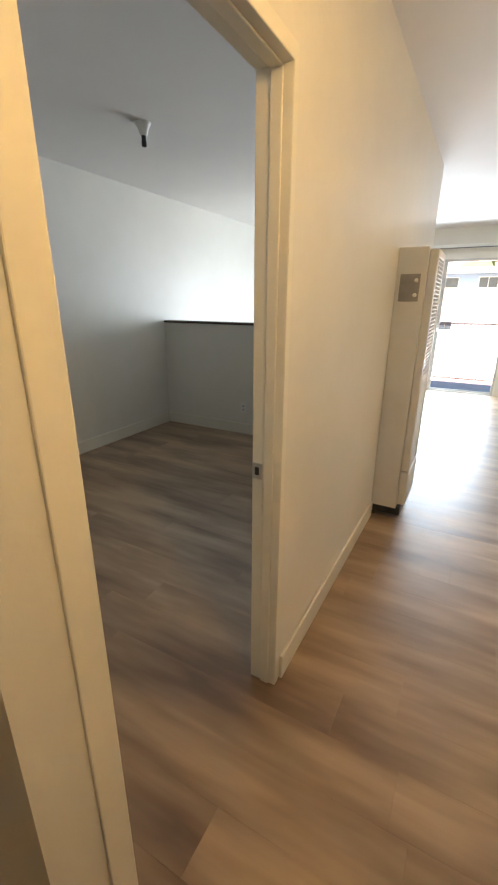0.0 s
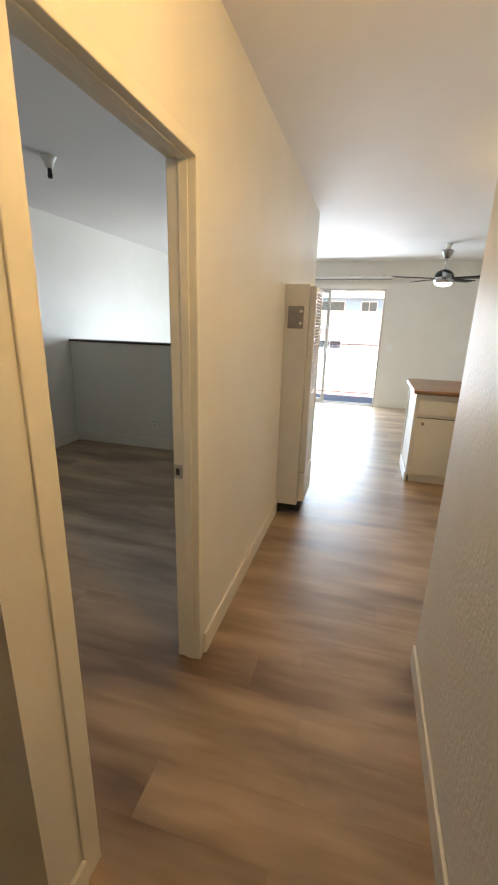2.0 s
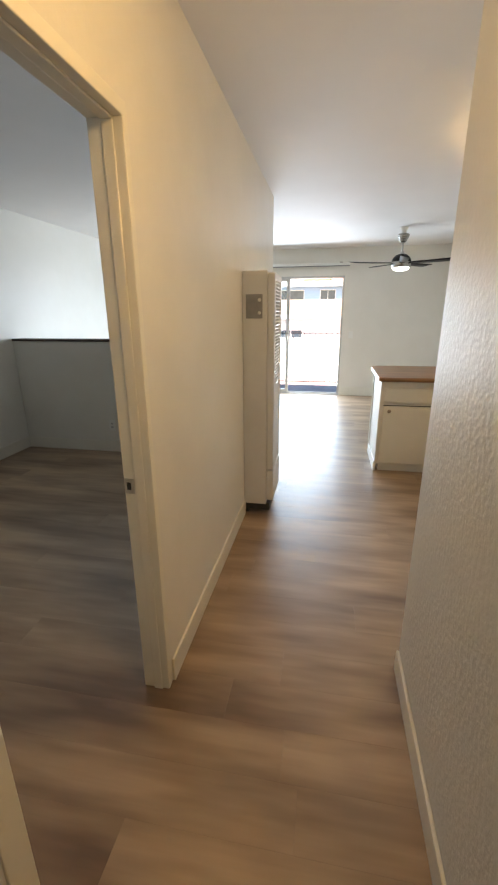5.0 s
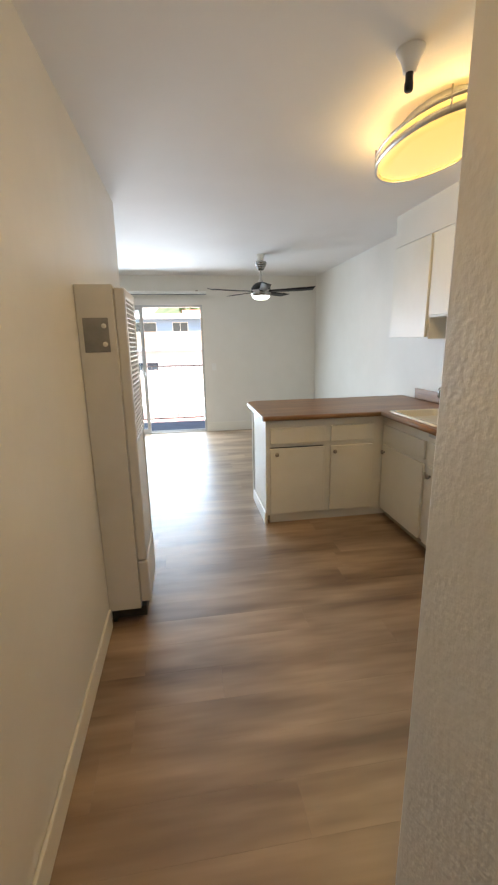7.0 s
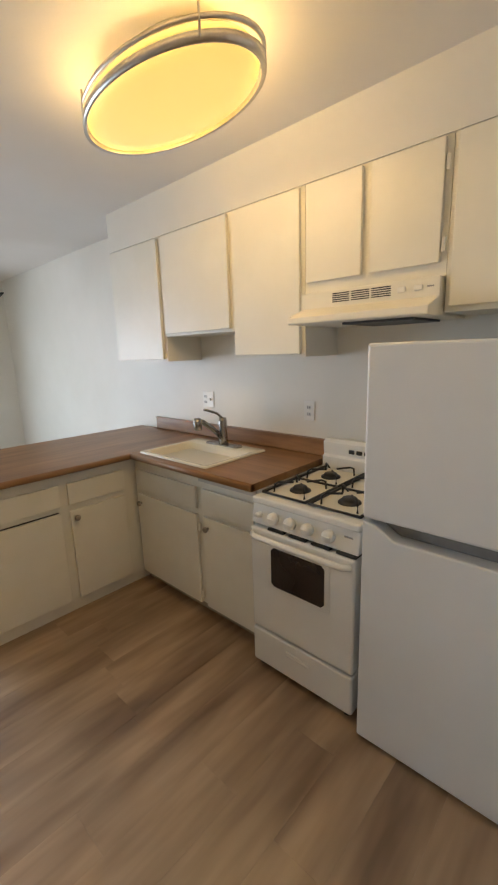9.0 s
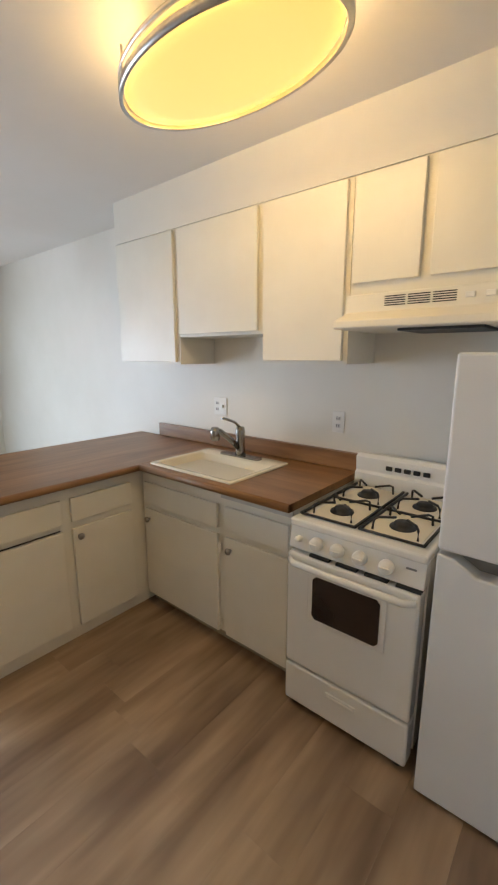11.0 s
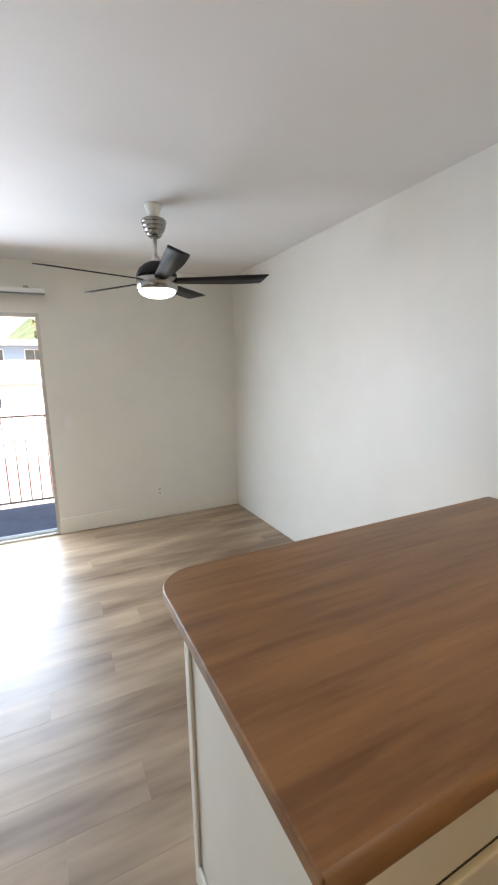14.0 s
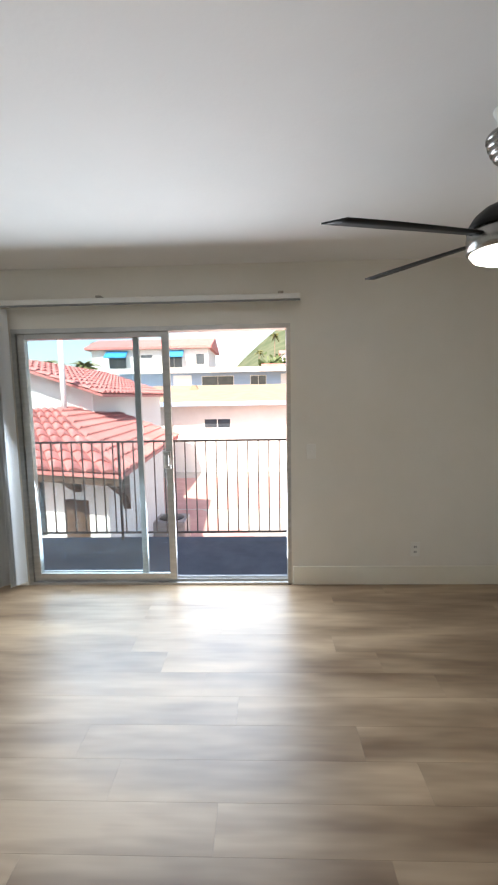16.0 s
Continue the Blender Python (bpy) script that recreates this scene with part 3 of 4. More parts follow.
# ---- range hood ----
hood = thing("range_hood", (1.9, 2.93, 1.61), "cream under-cabinet range hood with slotted vents", "range hood")
RINV = Matrix.Translation((-1.9, -2.93, -1.61))
HO0, HO1 = 2.622, 3.242
prof = [(2.198, 1.750), (1.862, 1.750), (1.862, 1.678), (1.755, 1.640), (1.752, 1.612), (1.765, 1.608), (2.198, 1.608)]
hb = prism([(a, b) for a, b in prof], HO0, HO1, axis="y", bevel=0.004, seg=2)
part("shell", hb, CAB, hood).matrix_parent_inverse = RINV
for k in range(3):
    # Slots are near-black slips on the shell, their inner shade put into colour.
    for j in range(5):
        y1 = 3.075 - k * 0.092
        z = 1.698 + j * 0.0085
        part("vent_slot", boxes((1.8605, 1.8625, y1 - 0.082, y1, z, z + 0.004)), VOID, hood).matrix_parent_inverse = RINV
for yy in (2.765, 2.70):
    part("switch", boxes((1.855, 1.8625, yy - 0.016, yy + 0.016, 1.705, 1.725), bevel=0.002), PLASTIC, hood, "white rocker switch").matrix_parent_inverse = RINV
part("badge", boxes((1.8605, 1.8625, 2.643, 2.668, 1.714, 1.719)), GRILLE, hood).matrix_parent_inverse = RINV
part("filter", boxes((1.82, 2.12, 2.70, 3.0, 1.598, 1.6075)), BLACK, hood, "dark grease filter").matrix_parent_inverse = RINV

# ---- gas range ----
stove = thing("gas_range", (1.84, 3.005, 0), "white enamelled four-burner gas range between cabinets", "gas range")
SINV = Matrix.Translation((-1.84, -3.005, 0))


def stv(name, bm, mat, label="", parent=None):
    ob = part(name, bm, mat, parent or stove, label)
    if parent is None:
        ob.matrix_parent_inverse = SINV
    return ob


SY0, SY1 = 2.735, 3.272
stv("body", boxes((1.565, 2.16, SY0, SY1, 0.055, 0.825)), ENAMEL)
stv("plinth", boxes((1.66, 2.15, SY0 + 0.01, SY1 - 0.01, 0.0, 0.055)), BLACK, "dark plinth")
stv("cooktop", boxes((1.515, 2.165, SY0 - 0.002, SY1 + 0.002, 0.826, 0.858), bevel=0.010, seg=3), ENAMEL)
stv("burner_well", boxes((1.585, 2.09, SY0 + 0.045, SY1 - 0.045, 0.8585, 0.860)), SINK, "cream burner tray")
cp = prism([(1.510, 0.735), (1.566, 0.735), (1.566, 0.825), (1.528, 0.825)], SY0, SY1, axis="y", bevel=0.003)
stv("control_panel", cp, ENAMEL, "sloped white control panel")
for ky in (3.225, 3.145, 3.055, 2.965, 2.865):
    small = ky > 3.2
    r = 0.013 if small else 0.027
    kb = lathe([(0, 0.0), (r, 0.0), (r, 0.010), (r * 0.92, 0.022), (r * 0.7, 0.029), (0, 0.031)], 24)
    kb.transform(pose(1.518, ky, 0.778, 0, -80, 0))
    k = stv("knob", kb, PLASTIC, "round white control knob")
    if not small:
        gb = boxes((-0.003, 0.003, -r * 0.7, r * 0.7, 0.028, 0.034), bevel=0.0015)
        gb.transform(pose(1.518, ky, 0.778, 0, -80, 0))
        part("grip", gb, PLASTIC, k).matrix_parent_inverse = Matrix()
door = stv("oven_door", boxes((1.492, 1.564, SY0 + 0.004, SY1 - 0.004, 0.216, 0.722), bevel=0.012, seg=3), ENAMEL, "white oven door")
stv("window_frame", boxes((1.4885, 1.493, 2.845, 3.165, 0.452, 0.668), bevel=0.002), ENAMEL, "", door)
win = [(2.868, 0.485), (2.868, 0.640), (2.882, 0.655), (3.128, 0.655), (3.142, 0.640), (3.142, 0.485), (3.128, 0.47), (2.882, 0.47)]
stv("window", prism(win, 1.485, 1.490, axis="x"), DARKGLASS, "dark glass oven window", door)
stv("handle", tube([(1.493, SY1 - 0.02, 0.69), (1.467, SY1 - 0.05, 0.692), (1.460, 3.005, 0.694), (1.467, SY0 + 0.05, 0.692), (1.493, SY0 + 0.02, 0.69)], 0.014, 10), ENAMEL, "white bar handle", door)
# Near-black fillers paint the shade of the slots above the oven door.
for k in range(4):
    yy = 3.17 - k * 0.115
    stv("vent_slot", boxes((1.50, 1.5636, yy - 0.085, yy, 0.7235, 0.733)), VOID)
drawer = stv("drawer", boxes((1.492, 1.564, SY0 + 0.004, SY1 - 0.004, 0.026, 0.207), bevel=0.010, seg=3), ENAMEL, "white broiler drawer")
stv("drawer_pull", boxes((1.4885, 1.495, 2.94, 3.07, 0.135, 0.162), bevel=0.004, seg=2), ENAMEL, "", drawer)
stv("pull_slot", boxes((1.4865, 1.4888, 2.95, 3.06, 0.147, 0.151)), PLASTIC, "", drawer)
stv("badge", boxes((1.5190, 1.524, 2.765, 2.80, 0.792, 0.798)), GRILLE)
bgp = prism([(2.10, 0.858), (2.165, 0.858), (2.165, 1.02), (2.128, 1.02), (2.108, 1.005), (2.115, 0.935), (2.10, 0.925)], SY0, SY1, axis="y", bevel=0.004)
stv("backguard", bgp, ENAMEL, "raised white backguard")
for k in range(5):
    yy = 3.115 - k * 0.044
    stv("vent", boxes((2.104, 2.112, yy - 0.032, yy, 0.955, 0.977), bevel=0.003), BLACK)
for fx in (1.53, 2.12):
    for fy in (SY0 + 0.04, SY1 - 0.04):
        stv("foot", lathe([(0, 0), (0.018, 0), (0.015, 0.055), (0, 0.055)], 12, (fx, fy, 0)), BLACK, "dark levelling foot")
for bx in (1.70, 1.965):
    for by in (2.88, 3.135):
        stv("burner", lathe([(0, 0.022), (0.03, 0.022), (0.034, 0.016), (0.036, 0.008), (0.048, 0.006), (0.05, 0.0)], 20, (bx, by, 0.860)), BLACK, "black burner cap")
        g = bmesh.new()
        for k in range(4):
            a = radians(45 + 90 * k)
            ca, sa = math.cos(a), math.sin(a)
            tube([(bx + 0.125 * ca, by + 0.125 * sa * 0.95, 0.861), (bx + 0.122 * ca, by + 0.122 * sa * 0.95, 0.898), (bx + 0.10 * ca, by + 0.10 * sa, 0.906), (bx + 0.03 * ca, by + 0.03 * sa, 0.902)], 0.005, 6, bm=g)
        for yy in (by - 0.118, by + 0.118):
            tube([(bx - 0.13, yy, 0.8665), (bx + 0.13, yy, 0.8665)], 0.0065, 6, bm=g)
        tube([(bx - 0.13, by - 0.118, 0.8665), (bx - 0.13, by + 0.118, 0.8665)], 0.0055, 6, bm=g)
        stv("grate", g, BLACK, "black iron pan grate")

# ---- refrigerator ----
fridge = thing("refrigerator", (1.8, 2.37, 0), "white top-freezer refrigerator standing beside the range", "refrigerator")
FINV = Matrix.Translation((-1.8, -2.37, 0))
FY0, FY1 = 2.04, 2.692


def frg(name, bm, mat, label=""):
    ob = part(name, bm, mat, fridge, label)
    ob.matrix_parent_inverse = FINV
    return ob


frg("body", boxes((1.53, 2.13, FY0 + 0.004, FY1 - 0.004, 0.05, 1.495), bevel=0.004), FRIDGE)
frg("grille", boxes((1.53, 2.10, FY0 + 0.01, FY1 - 0.01, 0.0, 0.05)), BLACK, "dark kick grille")
frg("freezer_door", boxes((1.448, 1.527, FY0, FY1, 0.925, 1.512), bevel=0.010, seg=3), FRIDGE, "white freezer door")
# lower door with the scooped grip along its top edge
lower = [(FY0, 0.018), (FY1, 0.018), (FY1, 0.913), (FY1 - 0.05, 0.906), (FY1 - 0.115, 0.866), (FY0, 0.866)]
frg("fridge_door", prism(lower, 1.448, 1.527, axis="x", bevel=0.006, seg=2), FRIDGE, "white lower door with grip recess")
frg("grip_recess", boxes((1.505, 1.5265, FY0 + 0.01, FY1 - 0.02, 0.868, 0.92)), GRILLE, "grey grip recess")
frg("top_hinge", boxes((1.48, 1.54, FY0 + 0.02, FY0 + 0.08, 1.513, 1.525), bevel=0.003), PLASTIC)


# ---- sockets and switches ----
def outlet(loc, face, label, double=False, small=False):
    o = thing("outlet", loc, label, "outlet", "sockets")
    w = 0.058 if double else 0.036
    h = 0.058

    def put(name, rows, mat, lb="", bevel=0.0):
        bm = boxes(*rows, bevel=bevel)
        bm.transform(pose(0, 0, 0, 0, 0, {"x": 90, "y": 0, "n": 180}[face] if face != "x" else -90))
        return part(name, bm, mat, o, lb)
    put("plate", [(-w, w, -0.006, -0.0005, -h, h)], PLASTIC, "", 0.002)
    cols = (-0.026,) if double else (0.0,)
    for cx in cols:
        for cz in (-0.02, 0.02):
            put("socket", [(cx - 0.013, cx + 0.013, -0.009, -0.006, cz - 0.010, cz + 0.010)], HEATER)
            put("slot", [(cx - 0.008, cx - 0.005, -0.0098, -0.009, cz - 0.006, cz + 0.006), (cx + 0.005, cx + 0.008, -0.0098, -0.009, cz - 0.006, cz + 0.006)], VOID)
    if double:
        put("toggle", [(0.020, 0.032, -0.020, -0.006, -0.008, 0.012)], PLASTIC, "light switch toggle", 0.002)
    return o


outlet((2.2, 4.30, 1.172), "x", "white socket and switch plate above the worktop", double=True)
outlet((2.2, 3.425, 1.152), "x", "white double socket plate above the range")
outlet((1.302, 8.15, 0.285), "y", "white socket plate low on the end wall", small=True)
outlet((-2.145, 4.47, 0.297), "y", "white socket plate low on the half wall", small=True)
sw = thing("light_switch", (0.49, 8.15, 1.07), "cream light switch beside the balcony door", "light switch")
part("plate", boxes((-0.036, 0.036, -0.006, -0.0005, -0.058, 0.058), bevel=0.002), PLASTIC, sw)
part("toggle", boxes((-0.005, 0.005, -0.018, -0.006, -0.008, 0.012), bevel=0.002), PLASTIC, sw)

# ---- ceiling light ----
lamp = thing("ceiling_light", (1.25, 3.38, CEIL_Z - 0.02), "oval ceiling light with yellow glowing diffuser and nickel bands", "ceiling light")
LA, LB = 0.418, 0.218


def oval_band(r0, z0, z1, t=0.006):
    return lathe([(r0, z0), (r0 + t, z0), (r0 + t, z1), (r0, z1), (r0, z0)], 64, sx=LB, sy=LA)


part("pan", lathe([(0, 0.02), (0.60, 0.02), (0.60, -0.03), (0, -0.03)], 48, sx=LB, sy=LA), ENAMEL, lamp)
bowl = part("diffuser", lathe([(0.55, -0.029), (0.92, -0.064), (0.95, -0.082), (0.95, -0.108), (0.93, -0.118), (0.7, -0.130), (0.35, -0.137), (0, -0.139)], 64, sx=LB, sy=LA), LAMPGLOW, lamp, "glowing yellow acrylic diffuser")
bowl.visible_shadow = False
part("upper_band", oval_band(0.985, -0.076, -0.062, 0.025), CHROME, lamp, "nickel upper band")
part("lower_band", oval_band(0.965, -0.125, -0.100, 0.045), CHROME, lamp, "nickel lower band")
for k in range(4):
    a = radians(45 + 90 * k + 8)
    px, py = LB * math.cos(a), LA * math.sin(a)
    part("post", lathe([(0, -0.03), (0.004, -0.03), (0.004, -0.12), (0, -0.12)], 8, (px, py, 0)), CHROME, lamp)


# ---- hall wall lamp ----
sconce = thing("wall_lamp", (0.476, 1.12, 2.20), "small warm glass wall lamp in the hall", "wall lamp")
part("back_plate", boxes((-0.02, -0.001, -0.06, 0.06, -0.06, 0.06), bevel=0.004), CHROME, sconce)
globe = part("globe", lathe([(0.03, 0.06), (0.055, 0.04), (0.07, 0.0), (0.055, -0.045), (0, -0.065)], 24, (-0.096, 0, 0)), LAMPGLOW, sconce, "frosted glass shade")
globe.visible_shadow = False
part("arm", tube([(-0.02, 0, 0.05), (-0.06, 0, 0.068), (-0.096, 0, 0.06)], 0.012, 10), CHROME, sconce)


# ---- bare ceiling lamp holders ----
def lamp_holder(loc, label):
    s = thing("lamp_holder", loc, label, "lamp holder", "lamp holders")
    part("cup", lathe([(0, 0), (0.052, 0), (0.05, -0.009), (0.036, -0.030), (0.026, -0.057), (0.024, -0.072), (0, -0.072)], 24), PLASTIC, s, "white tapered cup")
    part("socket", lathe([(0, -0.068), (0.014, -0.068), (0.014, -0.099), (0.016, -0.103), (0.016, -0.126), (0.012, -0.131), (0, -0.131)], 16), BLACK, s, "black socket")
    return s


lamp_holder((0.89, 2.965, CEIL_Z), "bare white lamp holder with black socket on the kitchen ceiling")
lamp_holder((-2.04, 2.99, CEIL_Z), "bare white lamp holder with black socket on the bedroom ceiling")

# ---- ceiling fan ----
fan = thing("ceiling_fan", (0.99, 6.56, CEIL_Z), "five-blade black and nickel ceiling fan with lit lamp", "ceiling fan")
part("ceiling_cup", lathe([(0, 0), (0.052, 0), (0.05, -0.01), (0.037, -0.035), (0.032, -0.085), (0, -0.085)], 24), PLASTIC, fan, "white ceiling cup")
part("canopy", lathe([(0, -0.080), (0.066, -0.080), (0.072, -0.088), (0.072, -0.100), (0.062, -0.103), (0.068, -0.110), (0.066, -0.122), (0.055, -0.125), (0.061, -0.132), (0.057, -0.144), (0.046, -0.147), (0.050, -0.154), (0.044, -0.166), (0.03, -0.178), (0, -0.18)], 32), NICKEL, fan, "ribbed nickel canopy")
part("rod", lathe([(0, -0.17), (0.0125, -0.17), (0.0125, -0.31), (0, -0.31)], 14), CHROME, fan)
part("collar", lathe([(0, -0.284), (0.022, -0.284), (0.028, -0.302), (0.03, -0.322), (0, -0.322)], 20), CHROME, fan)
part("motor", lathe([(0, -0.312), (0.04, -0.314), (0.07, -0.327), (0.10, -0.352), (0.118, -0.382), (0.122, -0.400), (0, -0.400)], 36), FANDARK, fan, "dark motor housing")
part("motor_band", lathe([(0, -0.400), (0.120, -0.401), (0.123, -0.432), (0.121, -0.472), (0.112, -0.477), (0, -0.477)], 36), NICKEL, fan, "brushed nickel band")
part("light", lathe([(0.110, -0.472), (0.110, -0.480), (0.095, -0.500), (0.06, -0.514), (0, -0.520)], 36), FANGLOW, fan, "lit white glass bowl")


def blade(angle):
    n = 14
    top, rings = [], []
    bm = bmesh.new()
    for i in range(n + 1):
        u = i / n
        r = 0.085 + u * 0.585
        w = 0.034 + 0.022 * min(1.0, 1.5 * u)
        tw = -radians(12)
        sweep = 0.008 * math.sin(u * math.pi)
        z = -0.420 + 0.008 * u
        tip = 0.045 * u ** 6
        row = []
        for s in (-1, 1):
            for h in (0.003, -0.003):
                y = s * w + sweep
                row.append(bm.verts.new((r - (tip if s > 0 else 0), math.cos(tw) * y, z + math.sin(tw) * y + h)))
        rings.append(row)
    for a, b in zip(rings, rings[1:]):
        for p, q in ((0, 2), (2, 3), (3, 1), (1, 0)):
            bm.faces.new((a[p], a[q], b[q], b[p])).smooth = True
    for r in (rings[0], rings[-1]):
        bm.faces.new((r[0], r[1], r[3], r[2]))
    bmesh.ops.recalc_face_normals(bm, faces=bm.faces)
    bm.transform(pose(0, 0, 0, 0, 0, angle))
    return part("blade", bm, FANDARK, fan, "twisted black blade")


for k in range(5):
    blade(265 + 72 * k)

# ---- balcony ----
GZ = -2.0
solid("balcony", boxes((-3.2, 2.3, 8.292, 9.40, -0.20, -0.035), bevel=0.01), CONCRETE, "blue-grey coated balcony deck outside the door", "balcony", W)
rail = thing("balcony_railing", (-0.5, 9.3, -0.035), "thin dark iron balcony railing with upright bars", "railing")
BINV = Matrix.Translation((0.5, -9.3, 0.035))
part("top_rail", boxes((-3.2, 2.3, 9.285, 9.315, 1.035, 1.055), bevel=0.003), IRON, rail).matrix_parent_inverse = BINV
part("bottom_rail", boxes((-3.2, 2.3, 9.288, 9.312, 0.04, 0.06), bevel=0.003), IRON, rail).matrix_parent_inverse = BINV
for i in range(50):
    bx = -3.15 + i * 0.111
    part("bar", boxes((bx - 0.006, bx + 0.006, 9.294, 9.306, 0.06, 1.035)), IRON, rail).matrix_parent_inverse = BINV
for bx in (-3.19, -1.42, 2.29):
    part("post", boxes((bx - 0.012, bx + 0.012, 9.288, 9.312, -0.036, 1.035)), IRON, rail).matrix_parent_inverse = BINV

# ---- ground ----
solid("ground", boxes((-1500, 1500, 8.4, 3000, GZ - 0.5, GZ)), EARTH, "dry open ground out to the horizon", "ground", W)
solid("driveway", boxes((-30, 40, 9.0, 60, GZ, GZ + 0.012)), ROADMAT, "pale concrete driveway between the buildings", "driveway", W)
solid("paving_band", boxes((-30, 40, 17.6, 22.6, GZ + 0.012, GZ + 0.02)), REDPAVE, "red paving band across the driveway", "paving", W)
solid("paving_patch", prism([(-9, 9.2), (-1.2, 9.2), (0.9, 13.5), (-1.8, 17.5), (-9, 17.5)], GZ + 0.012, GZ + 0.018), REDPAVE, "red paved yard beside the low house", "paving", W)


def house_window(parent, x0, x1, z0, z1, y, panes=2):
    w = part("window", boxes((x0, x1, y - 0.04, y - 0.005, z0, z1)), PLASTIC, parent, "white-framed window")
    step = (x1 - x0 - 0.08) / panes
    for k in range(panes):
        part("pane", boxes((x0 + 0.06 + k * step, x0 + 0.02 + (k + 1) * step, y - 0.05, y - 0.041, z0 + 0.06, z1 - 0.06)), WINGLASS, w)
    return w


# long low white building with a tan roof
low = thing("low_building", (0, 24, GZ), "long low white building with a tan gravel roof", "building")
LINV = Matrix.Translation((0, -24, -GZ))


def lowp(name, bm, mat, label=""):
    ob = part(name, bm, mat, low, label)
    ob.matrix_parent_inverse = LINV
    return ob


lowp("wall", boxes((-5.2, 30, 24, 38, GZ, 1.25)), STUCCO)
lowp("roof", prism([(23.4, 1.20), (23.4, 1.32), (34, 2.35), (44, 1.32), (44, 1.20)], -7.4, 31, axis="x"), TANROOF, "low tan roof")
lowp("fascia", boxes((-7.4, 31, 23.34, 23.40, 1.12, 1.31)), BLUEWALL, "grey-blue fascia board")
lowp("downpipe", tube([(-4.1, 23.45, 1.15), (-4.1, 23.9, 0.9), (-4.1, 23.9, GZ)], 0.05, 8), STUCCO)
house_window(low, -2.6, -1.3, 0.05, 0.55, 24).matrix_parent_inverse = LINV
house_window(low, -5.15, -4.75, 0.05, 0.55, 24, 1).matrix_parent_inverse = LINV
lowp("vent_pipe", lathe([(0, 0), (0.07, 0), (0.07, 0.7), (0, 0.7)], 10, (-5.5, 30, 1.9)), STUCCO)
lowp("roof_vent", prism([(-4.3, 1.9), (-3.7, 1.9), (-3.9, 2.25), (-4.1, 2.25)], 30, 30.6, axis="y"), TANROOF)

# blue-grey two-storey block behind it
blue = thing("apartment_block", (0, 46, GZ), "blue-grey apartment block with white flat roof", "building")
AINV = Matrix.Translation((0, -46, -GZ))


def blup(name, bm, mat, label=""):
    ob = part(name, bm, mat, blue, label)
    ob.matrix_parent_inverse = AINV
    return ob


blup("wall", boxes((-14, 50, 46, 60, GZ, 3.9)), BLUEWALL)
blup("roof", boxes((-16, 52, 44.8, 61, 3.9, 4.35)), WHITEROOF, "white roof edge")
for x0, x1 in ((-6.0, -2.6), (-1.2, 0.6), (6.0, 8.4), (10.5, 13)):
    house_window(blue, x0 + 0.2, x1, 2.2, 3.6, 46).matrix_parent_inverse = AINV
for x0 in (2.0, -8.6, 15.0):
    blup("shutter", boxes((x0, x0 + 1.8, 45.95, 45.995, 2.1, 3.7)), WHITEROOF, "white panel")

# white house with red roof and blue awnings, further back
villa = thing("white_house", (-8, 70, GZ), "white upper house with red tile roof and blue awnings", "house")
VINV = Matrix.Translation((8, -70, -GZ))


def vilp(name, bm, mat, label=""):
    ob = part(name, bm, mat, villa, label)
    ob.matrix_parent_inverse = VINV
    return ob


vilp("wall", boxes((-22.0, -3.6, 70, 80, GZ, 9.2)), STUCCO)
vilp("roof", prism([(69.2, 9.1), (69.2, 9.45), (75, 11.3), (81, 9.45), (81, 9.1)], -22.8, -3.0, axis="x"), TERRACOTTA, "red tile roof")
for x0, x1 in ((-19.6, -16.2), (-10.6, -7.4)):
    aw = prism([(69.9, 8.9), (69.9, 8.75), (68.6, 7.75), (68.6, 7.95)], x0, x1, axis="x")
    vilp("awning", aw, AWNING, "blue fabric awning")
    house_window(villa, x0 + 0.3, x1 - 0.3, 6.2, 8.2, 70).matrix_parent_inverse = VINV
house_window(villa, -5.6, -4.2, 6.6, 8.3, 70, 1).matrix_parent_inverse = VINV
house_window(villa, -14.3, -12.3, 7.7, 8.3, 70, 1).matrix_parent_inverse = VINV

villa.location.x -= 4.5

# near house with terracotta roofs
near = thing("tiled_house", (-5, 14, GZ), "white stucco house with terracotta tile roofs and carved brackets", "house")
NINV = Matrix.Translation((5, -14, -GZ))


def nearp(name, bm, mat, label=""):
    ob = part(name, bm, mat, near, label)
    ob.matrix_parent_inverse = NINV
    return ob


def slope(corners, thick=0.06):
    bm = bmesh.new()
    top = [bm.verts.new(c) for c in corners]
    bot = [bm.verts.new((c[0], c[1], c[2] - thick)) for c in corners]
    bm.faces.new(top)
    bm.faces.new(bot)
    for i in range(len(corners)):
        j = (i + 1) % len(corners)
        bm.faces.new((top[i], top[j], bot[j], bot[i]))
    bmesh.ops.recalc_face_normals(bm, faces=bm.faces)
    return bm


